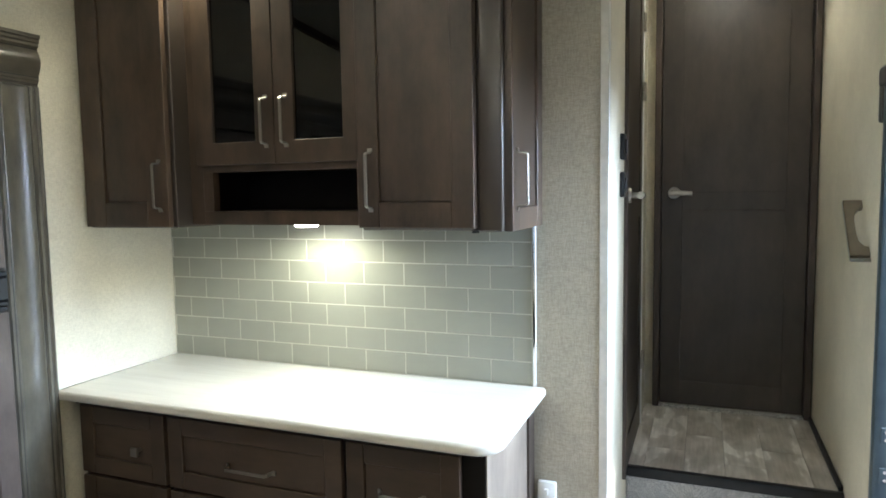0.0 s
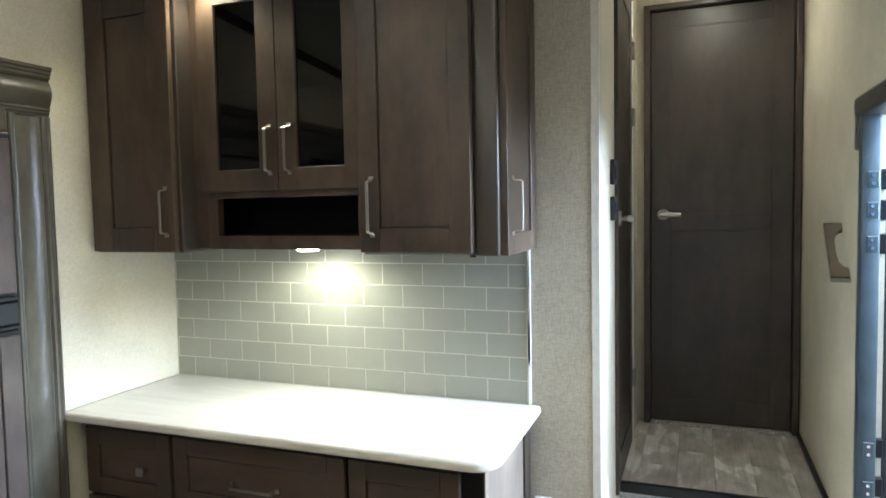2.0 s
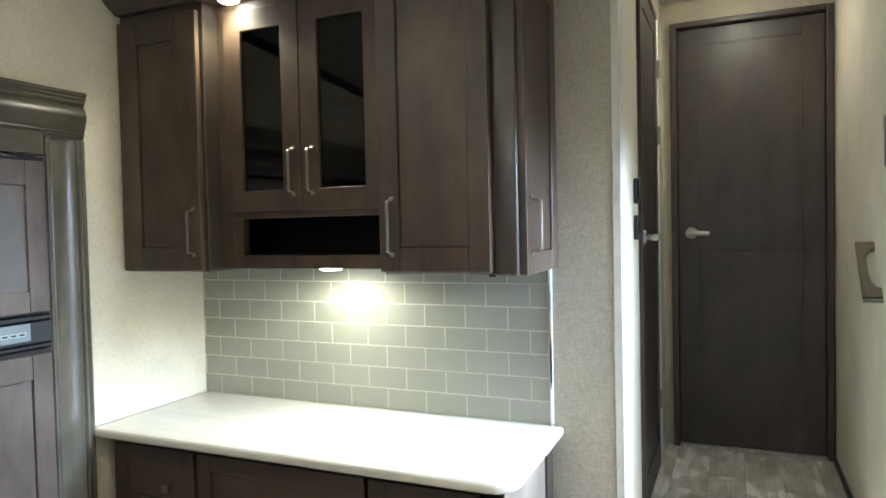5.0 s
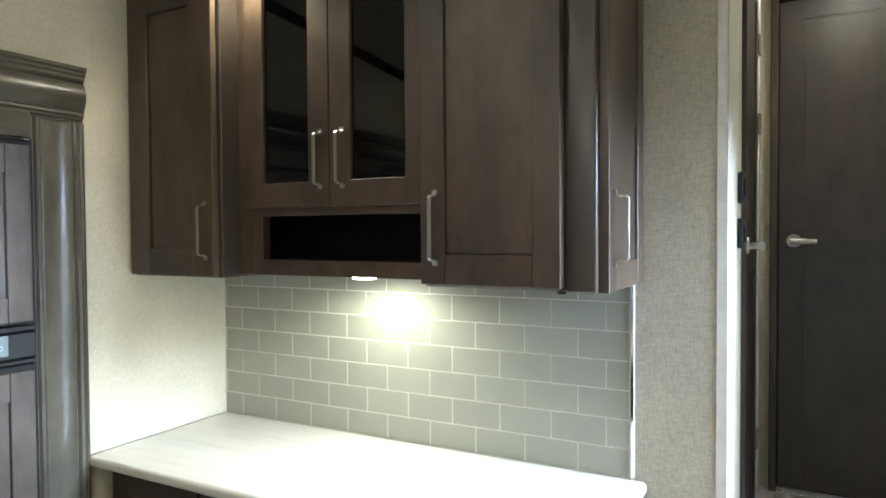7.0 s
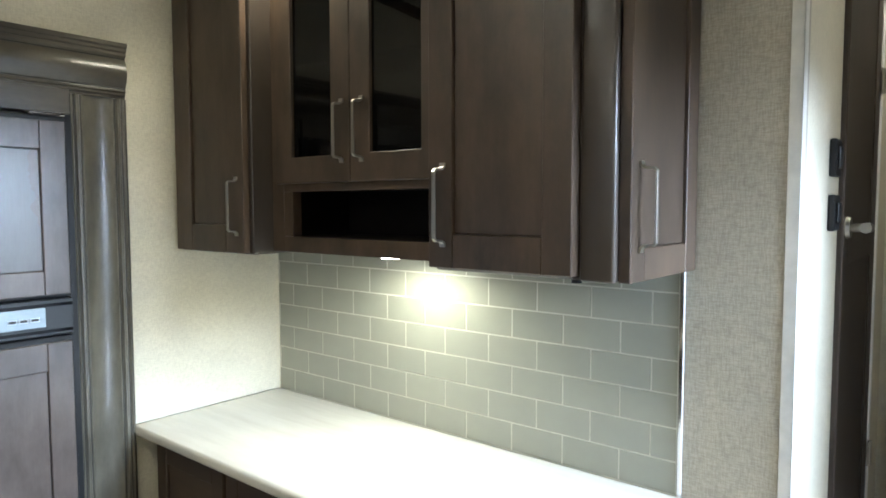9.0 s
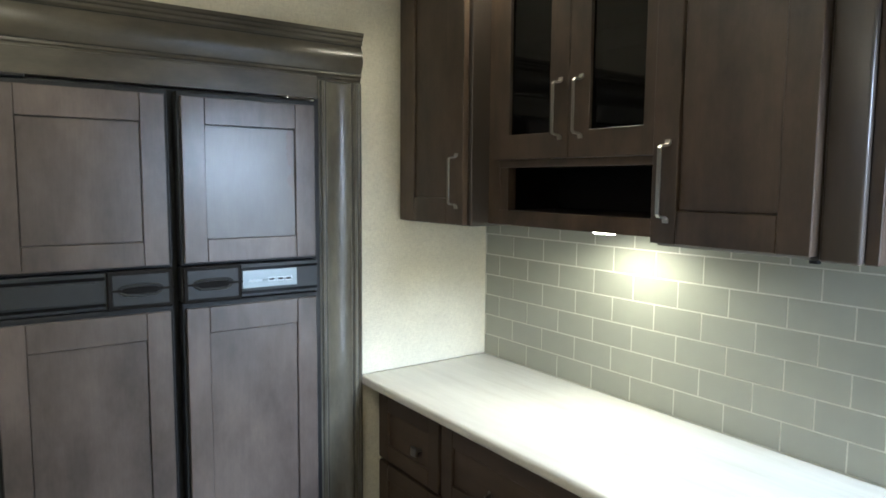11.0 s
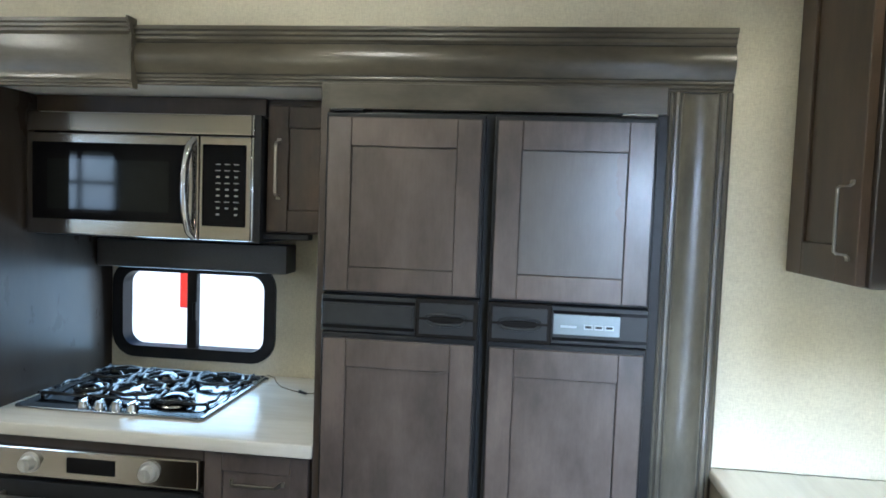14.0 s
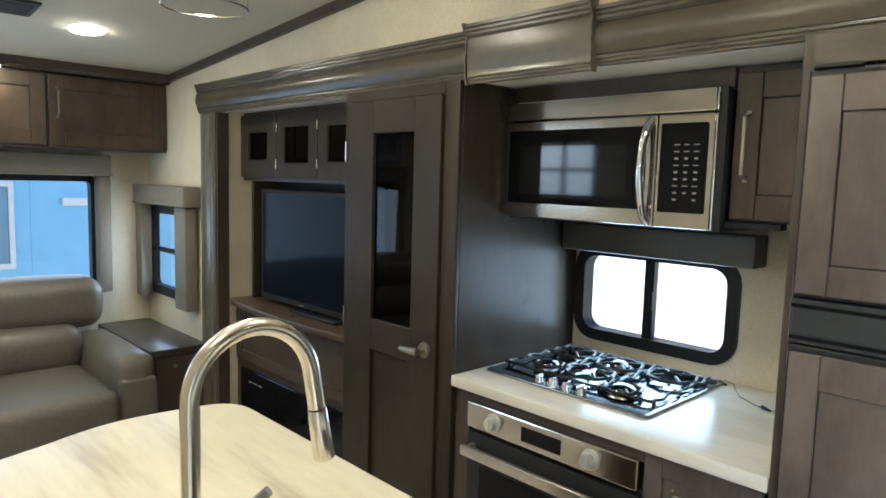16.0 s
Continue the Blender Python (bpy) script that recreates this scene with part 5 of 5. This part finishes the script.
for z in (0.55, 0.95, 1.30, 1.6):
    boxpart("shelf", (-1.264, -0.669, PX + 0.06, 2.59, z, z + 0.015), WOOD_DARK, pn, 0.0)

# ---- television alcove ----
tvu = thing("tv_wall_cabinet", "dark wood cabinet with three smoked glass doors above the television", "cabinet", base=(-2.38, -1.88, 1.51), zone=SIDE)
TX = 2.105
boxpart("body", (-2.478, -1.2855, TX + 0.24, 2.655, 1.512, 1.872), WOOD_DARK, tvu, 0.002)
bm = bmesh.new()
box(bm, -2.478, -1.2855, TX + 0.021, TX + 0.24, 1.512, 1.535), box(bm, -2.478, -1.2855, TX + 0.021, TX + 0.24, 1.85, 1.872)
box(bm, -2.478, -2.462, TX + 0.021, TX + 0.24, 1.535, 1.85)
part("shell", bm, WOOD_DARK, tvu)
for u0, u1, k in ((-2.474, -2.098, 0.092), (-2.094, -1.727, 0.075), (-1.723, -1.290, 0.080)):
    d = shaker(tvu, u0, u1, 1.530, 1.856, TX, k, 0.020, PANTRY, SMOKE, "glass_door")
    if u0 > -2.2:
        for z in (1.60, 1.78):
            bm = bmesh.new()
            rod(bm, (u0 + 0.004, TX - 0.004, z - 0.022), (u0 + 0.004, TX - 0.004, z + 0.022), 0.005)
            part("hinge", bm, CHROME, d, "bright hinge", True)
tv = thing("television", "large black flat-screen television on the cabinet", "television", base=(-2.2, -1.70, 0.868), zone=SIDE)
boxpart("bezel", (-2.285, -1.290, 2.125, 2.165, 0.895, 1.470), BLACK, tv, 0.006, "", 2)
boxpart("screen", (-2.260, -1.305, 2.122, 2.1255, 0.925, 1.452), SCREEN, tv, 0.0, "dark glossy screen")
boxpart("foot", (-1.95, -1.55, 2.09, 2.30, 0.8685, 0.8845), BLACK, tv, 0.004)
boxpart("neck", (-1.82, -1.68, 2.16, 2.20, 0.8845, 1.0), BLACK, tv, 0.003)
boxpart("logo_bar", (-1.90, -1.86, 2.1205, 2.1255, 0.904, 0.909), KEY_INK, tv, 0.0)
alc = thing("tv_alcove_panel", "dark back panel of the television alcove", "panel", base=(-2.45, -1.88, 0.868), zone=SIDE)
boxpart("back", (-2.40, -1.2855, 2.30, 2.32, 0.8685, 1.510), BLACK, alc, 0.0)
boxpart("side", (-2.42, -2.40, 2.14, 2.32, 0.8685, 1.510), WOOD_DARK, alc, 0.001)
tvb = thing("tv_base_cabinet", "dark wood media cabinet with a drawer above the fireplace", "cabinet", base=(-2.33, -1.88, 0.04), zone=SIDE)
boxpart("body", (-2.470, -1.2855, 2.08, 2.655, 0.04, 0.830), WOOD_DARK, tvb, 0.002)
bm = bmesh.new()
bow = [(-2.485 + 1.1995 * i / 20, 2.045 - 0.055 * math.sin(math.pi * i / 20) ** 0.8) for i in range(21)]
outline(bm, [*bow, (-1.2855, 2.655), (-2.485, 2.655)], 0.832, 0.866, 0.006, 2)
part("top", bm, wood("brown_media_top", (0.066, 0.046, 0.034), "x", 0.27), tvb, "bow-fronted brown media cabinet top", True)
d = shaker(tvb, -2.44, -1.32, 0.540, 0.815, 2.058, 0.055, 0.020, WOOD_DARK, None, "drawer_front")
fp = thing("electric_fireplace", "black electric fireplace set in the media cabinet", "fireplace", base=(-2.05, -1.87, 0.06), zone=SIDE)
boxpart("glass", (-2.40, -1.36, 2.062, 2.0795, 0.08, 0.495), BLACK_GLOSS, fp, 0.004, "black fireplace glass")
for i in range(3):
    boxpart("print_bar", (-2.30 + 0.05 * i, -2.265 + 0.05 * i, 2.0605, 2.0622, 0.432, 0.438), KEY_INK, fp, 0.0)

# ---- rear lounge ----
rc_label = "dark maple overhead cabinet above the rear window"
for x0, x1, hx in ((-1.992, -1.352, -1.385 - 0.0), (-1.348, -0.70, -0.74), (-0.696, -0.05, -0.10)):
    rc = thing("overhead_cabinet", rc_label, "cabinet", base=((x0 + x1) / 2, -3.36, 1.66), zone=Matrix.Rotation(radians(180), 4, "Z"), group="rear overhead cabinets")
    a, b = -x1, -x0
    boxpart("body", (a, b, 3.222, -YR - 0.001, 1.662, 2.065), WOOD_DARK, rc, 0.002)
    d = shaker(rc, a + 0.006, b - 0.004, 1.674, 2.054, 3.20, 0.075, 0.020)
    bar_pull(d, a + 0.045, 3.20, 1.905, 0.14)
bm = bmesh.new()
extrude_profile(bm, [(YR + 0.001, 2.066), (-3.155, 2.066), (-3.145, 2.075), (-3.130, 2.075), (-3.118, roof(-3.118) - 0.002), (YR + 0.001, roof(YR) - 0.002)], XL + 0.0005, XR - 0.03)
structure("trim_rear_crown", bm, WOOD_DARK, "dark wood crown board above the rear cabinets", "trim", True)
puck(-1.10, -3.145, 2.064, LAMP_ON, "lit round puck light under the rear crown", 0.034)

rv = thing("rear_valance", "grey fabric valance with side legs at the rear window", "valance", base=(-0.78, -3.47, 0.8), group="window valances")
boxpart("top_box", (-1.735, 0.18, -3.535, -3.40, 1.510, 1.635), FABRIC, rv, 0.008, "", 2)
boxpart("edge_piping", (-1.737, 0.182, -3.4, -3.393, 1.512, 1.524), FABRIC, rv, 0.003)
boxpart("side_leg", (-1.733, -1.665, -3.52, -3.42, 0.80, 1.510), FABRIC, rv, 0.008, "", 2)
boxpart("side_leg", (0.115, 0.178, -3.52, -3.42, 0.80, 1.510), FABRIC, rv, 0.008, "", 2)
sv = thing("side_valance", "grey fabric valance with side legs at the side window", "valance", base=(-1.94, -3.12, 0.75), zone=SIDE, group="window valances")
boxpart("top_box", (-3.50, -2.72, 1.885, 1.990, 1.348, 1.465), FABRIC, sv, 0.008, "", 2)
boxpart("edge_piping", (-3.502, -2.718, 1.879, 1.885, 1.350, 1.362), FABRIC, sv, 0.003)
boxpart("side_leg", (-2.90, -2.745, 1.905, 1.975, 0.755, 1.348), FABRIC, sv, 0.010, "", 2)
boxpart("side_leg", (-3.52, -3.42, 1.905, 1.975, 0.755, 1.348), FABRIC, sv, 0.010, "", 2)

et = thing("end_table", "dark wood end table cabinet in the rear corner", "table", base=(-1.83, -3.08, 0.0))
boxpart("body", (-1.985, -1.685, YR + 0.01, -2.675, 0.0, 0.555), WOOD_DARK, et, 0.003)
boxpart("top", (-1.990, -1.672, YR + 0.005, -2.655, 0.556, 0.584), wood("charcoal_table_top", (0.05, 0.045, 0.04), "x", 0.3), et, 0.005, "charcoal laminate top", 2)
boxpart("door", (-1.965, -1.705, -2.6745, -2.658, 0.06, 0.53), WOOD_DARK, et, 0.002)
bm = bmesh.new()
rod(bm, (-1.80, -2.66, 0.49), (-1.80, -2.635, 0.49), 0.007, 0.010)
part("knob", bm, NICKEL, et, "", True)


def cushion(bm, x0, x1, y0, y1, z0, z1, r, puff=0.02):
    """A stuffed block: rounded edges and slightly crowned faces."""
    q = bmesh.new()
    bmesh.ops.create_cube(q, size=1.0, matrix=Matrix.Translation(((x0 + x1) / 2, (y0 + y1) / 2, (z0 + z1) / 2)) @ Matrix.Diagonal((x1 - x0, y1 - y0, z1 - z0, 1)))
    bmesh.ops.bevel(q, geom=list(q.edges), offset=r, segments=4, affect="EDGES", profile=0.5)
    bmesh.ops.subdivide_edges(q, edges=[e for e in q.edges if e.calc_length() > 0.12], cuts=5, use_grid_fill=True)
    c = Vector(((x0 + x1) / 2, (y0 + y1) / 2, (z0 + z1) / 2))
    hx = Vector(((x1 - x0) / 2, (y1 - y0) / 2, (z1 - z0) / 2))
    for v in q.verts:
        p = v.co - c
        n = [p[i] / hx[i] for i in range(3)]
        for i in range(3):
            o = [abs(n[j]) for j in range(3) if j != i]
            v.co[i] += math.copysign(puff, n[i]) * max(0, 1 - o[0] ** 2) * max(0, 1 - o[1] ** 2) * abs(n[i]) ** 3
        v.co += 0.004 * noise.noise_vector(v.co * 7)
    me = bpy.data.meshes.new("tmp")
    q.to_mesh(me)
    q.free()
    bm.from_mesh(me)
    bpy.data.meshes.remove(me)


sofa = thing("sofa", "grey leather reclining sofa under the rear window", "sofa", base=(-0.72, -2.95, 0.0))


def soft(name, *a, label="", puff=0.02):
    bm = bmesh.new()
    cushion(bm, *a, puff)
    return part(name, bm, LEATHER, sofa, label, True)


boxpart("base", (-1.62, 0.22, -3.40, -2.50, 0.05, 0.20), LEATHER, sofa, 0.02, "", 3)
for x in (-1.55, 0.15):
    for y in (-3.33, -2.57):
        bm = bmesh.new()
        rod(bm, (x, y, 0.0), (x, y, 0.05), 0.02, 0.025)
        part("foot", bm, BLACK, sofa, "", True)
for x0, x1 in ((-1.655, -1.455), (0.06, 0.26)):
    soft("arm", x0, x1, -3.30, -2.50, 0.10, 0.615, 0.065, label="padded grey leather arm", puff=0.012)
    soft("arm_front", x0 + 0.01, x1 - 0.01, -2.53, -2.485, 0.08, 0.50, 0.018, puff=0.006)
for x0, x1 in ((-1.452, -0.70), (-0.695, 0.057)):
    soft("seat_cushion", x0, x1, -3.12, -2.42, 0.20, 0.475, 0.06, label="grey leather seat cushion")
    soft("footrest", x0 + 0.01, x1 - 0.01, -2.485, -2.43, 0.08, 0.30, 0.022, puff=0.01)
    soft("lumbar_cushion", x0, x1, -3.30, -3.02, 0.44, 0.69, 0.075, label="grey leather lumbar cushion")
    soft("back_cushion", x0 - (0.13 if x0 < -1 else 0), x1 + (0.0 if x0 < -1 else 0.13), -3.36, -3.10, 0.66, 0.935, 0.075, label="grey leather back cushion")

# ---- island ----
isl = thing("kitchen_island", "dark wood kitchen island under the rounded counter", "island", base=(-0.83, -0.20, 0.0))
boxpart("body", (-1.13, -0.55, -0.55, 0.28, 0.0, 0.862), WOOD_DARK, isl, 0.004)
for y0, y1 in ((-0.54, -0.13), (-0.12, 0.27)):
    bm = bmesh.new()
    box(bm, -1.142, -1.1305, y0, y1, 0.10, 0.84, 0.002)
    part("door", bm, WOOD, isl)
bm = bmesh.new()
pts = [(-1.245, 0.33), (-1.245, -0.70)]
for i in range(1, 9):
    a = radians(180 + 80 * i / 8)
    pts.append((-1.145 + 0.10 * math.cos(a), -0.715 + 0.105 * math.sin(a)))
for i in range(1, 19):
    a = i / 18
    pts.append((-1.162 + 0.66 * a, -0.819 - 0.024 * math.sin(math.pi * min(1, a * 1.6)) + 0.235 * max(0, a - 0.30) ** 1.75))
pts += [(-0.450, -0.655), (-0.418, -0.58), (-0.405, -0.45), (-0.405, 0.25), (-0.43, 0.30), (-0.48, 0.33)]
outline(bm, pts[::-1], 0.863, 0.900, 0.010, 3)
tagged(new("island_countertop", mesh_of(bm, "island_countertop", ISLAND, True)), "cream streaked laminate island counter with rounded corners", "countertop")

FPX, FPY = -0.7315, 0.094
fc = thing("faucet", "brushed nickel gooseneck kitchen faucet on the island", "faucet", base=(FPX, FPY, 0.900))
bm = bmesh.new()
rod(bm, (FPX, FPY, 0.9002), (FPX, FPY, 0.908), 0.030, 0.028, 28)
rod(bm, (FPX, FPY, 0.908), (FPX, FPY, 1.040), 0.021, 0.019, 28)
part("base", bm, FAUCET, fc, "", True)
bm = bmesh.new()
cx, rr, zc = FPX - 0.0945, 0.0945, 1.235
neck = [(FPX, FPY, 1.03), (FPX, FPY, 1.08), (FPX, FPY, 1.13), (FPX, FPY, 1.19)]
for i in range(0, 25):
    a = radians(170 * i / 24)
    neck.append((cx + rr * math.cos(a), FPY, zc + rr * math.sin(a)))
tip, fall = Vector(neck[-1]), Vector((-math.sin(radians(170)), 0, math.cos(radians(170))))
neck.append(tuple(tip + fall * 0.0625))
tube(bm, neck, 0.0132, 20)
part("gooseneck", bm, FAUCET, fc, "curved spout pipe", True)
bm = bmesh.new()
tube(bm, [tuple(tip + fall * d) for d in (0.065, 0.0665, 0.105, 0.145, 0.148)], [0.0138, 0.0148, 0.0160, 0.0172, 0.0160], 22)
part("spray_head", bm, FAUCET, fc, "pull-down spray head", True)
bm = bmesh.new()
tube(bm, [tuple(tip + fall * 0.0627), tuple(tip + fall * 0.0648)], 0.0128, 22)
part("seam_ring", bm, BLACK, fc, "dark seam ring", True)
bm = bmesh.new()
rod(bm, (FPX, FPY, 1.005), (FPX - 0.022, FPY + 0.021, 1.020), 0.013, 0.012)
tube(bm, [(FPX - 0.020, FPY + 0.019, 1.018), (FPX - 0.034, FPY + 0.033, 1.046), (FPX - 0.052, FPY + 0.050, 1.090), (FPX - 0.076, FPY + 0.073, 1.120)], [0.008, 0.0065, 0.0062, 0.0075], 12)
part("lever", bm, NICKEL, fc, "flat side lever", True)

for px, py in ((-0.812, -0.029),):
    pl = thing("pendant_lamp", "clear glass pendant lamp over the island", "lamp", m=pose(px, py, 1.785))
    bm = bmesh.new()
    prof = [(0.062, 0.0), (0.060, 0.03), (0.056, 0.08), (0.048, 0.13), (0.036, 0.165), (0.022, 0.18)]
    n = 32
    rings = []
    for rad_off in (0.0, -0.0022):
        rings.append([[bm.verts.new(((r + rad_off) * math.cos(2 * math.pi * k / n), (r + rad_off) * math.sin(2 * math.pi * k / n), z)) for k in range(n)] for r, z in prof])
    for side_i in range(2):
        for a, b in zip(rings[side_i], rings[side_i][1:]):
            for k in range(n):
                bm.faces.new((a[k], a[(k + 1) % n], b[(k + 1) % n], b[k]))
    for k in range(n):
        bm.faces.new((rings[0][0][k], rings[0][0][(k + 1) % n], rings[1][0][(k + 1) % n], rings[1][0][k]))
    bmesh.ops.recalc_face_normals(bm, faces=bm.faces)
    sh = part("shade", bm, CLEAR_SHADE, pl, "clear glass shade", True)
    sh.visible_shadow = False
    # thin chrome ring added as the highlight on the glass edge
    bm = bmesh.new()
    tube(bm, [(0.061 * math.cos(radians(12 * q)), 0.061 * math.sin(radians(12 * q)), 0.0) for q in range(31)], 0.0016, 8)
    part("rim", bm, CHROME, sh, "chrome ring as the glass edge's highlight", True)
    bm = bmesh.new()
    rod(bm, (0, 0, 0.175), (0, 0, 0.215), 0.024, 0.018, 24)
    rod(bm, (0, 0, 0.14), (0, 0, 0.178), 0.016, None, 20)
    part("socket", bm, NICKEL, pl, "", True)
    bm = bmesh.new()
    bmesh.ops.create_uvsphere(bm, u_segments=20, v_segments=12, radius=0.024, matrix=Matrix.Translation((0, 0, 0.105)) @ Matrix.Diagonal((1, 1, 1.3, 1)))
    part("bulb", bm, glow("lit_bulb", (1.0, 0.87, 0.6), 110.0), pl, "glowing bulb", True)
    bm = bmesh.new()
    zt = roof(py) - 1.785
    rod(bm, (0, 0, 0.21), (0, 0, zt - 0.02), 0.004)
    rod(bm, (0, 0, zt - 0.024), (0, 0, zt + 0.004), 0.055, None, 28)
    part("stem", bm, NICKEL, pl, "", True)

for px, py in CEILING_PUCKS:
    puck(px, py, roof(py) + 0.002, LAMP_ON, "lit round recessed ceiling light", 0.078, 4.57)
vent = thing("ceiling_vent", "grey ceiling air vent grille", "vent", m=pose(-0.935, -2.24, roof(-2.24) - 0.012, 4.57))
boxpart("frame", (-0.16, 0.16, -0.10, 0.10, 0.0, 0.012), FRAME_GREY, vent, 0.003)
for i in range(9):
    boxpart("slat", (-0.14, 0.14, -0.085 + 0.019 * i, -0.073 + 0.019 * i, -0.004, 0.0), FRAME_GREY, vent, 0.001)

# ---- hall planks ----
xs = [XH + 0.002, *(XH + 0.064 + 0.1503 * i for i in range(5)), XR - 0.001]
for i, (x0, x1) in enumerate(zip(xs, [*xs[1:]])):
    y = HALL_Y + 0.02 - [0.0, 0.35, 0.15, 0.45, 0.25, 0.05][i]
    while y < YF - 0.003:
        y0, y1 = max(y, HALL_Y + 0.019), min(y + 0.58, YF - 0.002)
        if y1 - y0 > 0.01:
            bm = bmesh.new()
            box(bm, x0 + 0.0006, min(x1, XR - 0.002) - 0.0006, y0 + 0.0006, y1 - 0.0006, HALL_Z - 0.0058, HALL_Z, 0.0008)
            ob = new("plank", mesh_of(bm, "plank", PLANK))
            ob.parent = hall_floor
        y += 0.58

# ---- backsplash tiles ----
PITCH, ROWH, JOINT = 0.1545, 0.0777, 0.0040
bm = bmesh.new()
box(bm, -1.994, -0.5325, YT - 0.0045, YT - 0.0005, 0.886, 1.44)
splash = structure("wall_backsplash", bm, GROUT, "grey subway tile backsplash with pale grout", "backsplash")
cache = {}
for r in range(7):
    z0 = 0.970 - ROWH + r * ROWH
    start = -0.8275 - 7 * PITCH - PITCH - (0.5 * PITCH if r % 2 else 0.0)
    for c in range(12):
        x0, x1 = start + c * PITCH, start + (c + 1) * PITCH
        a, b = max(x0, -1.992), min(x1, -0.533)
        zt = min(z0 + ROWH, 1.438)
        if b - a < 0.012 or zt - z0 < 0.012:
            continue
        key = (round(b - a, 3), round(zt - z0, 3))
        if key not in cache:
            q = bmesh.new()
            w, h = b - a - JOINT, zt - z0 - JOINT
            box(q, -w / 2, w / 2, -0.0011, 0.0, -h / 2, h / 2, 0.0004)
            cache[key] = mesh_of(q, "tile", TILE)
        ob = new("tile", cache[key])
        ob.location = ((a + b) / 2, YT - 0.0046, (z0 + zt) / 2)
        ob.parent = splash
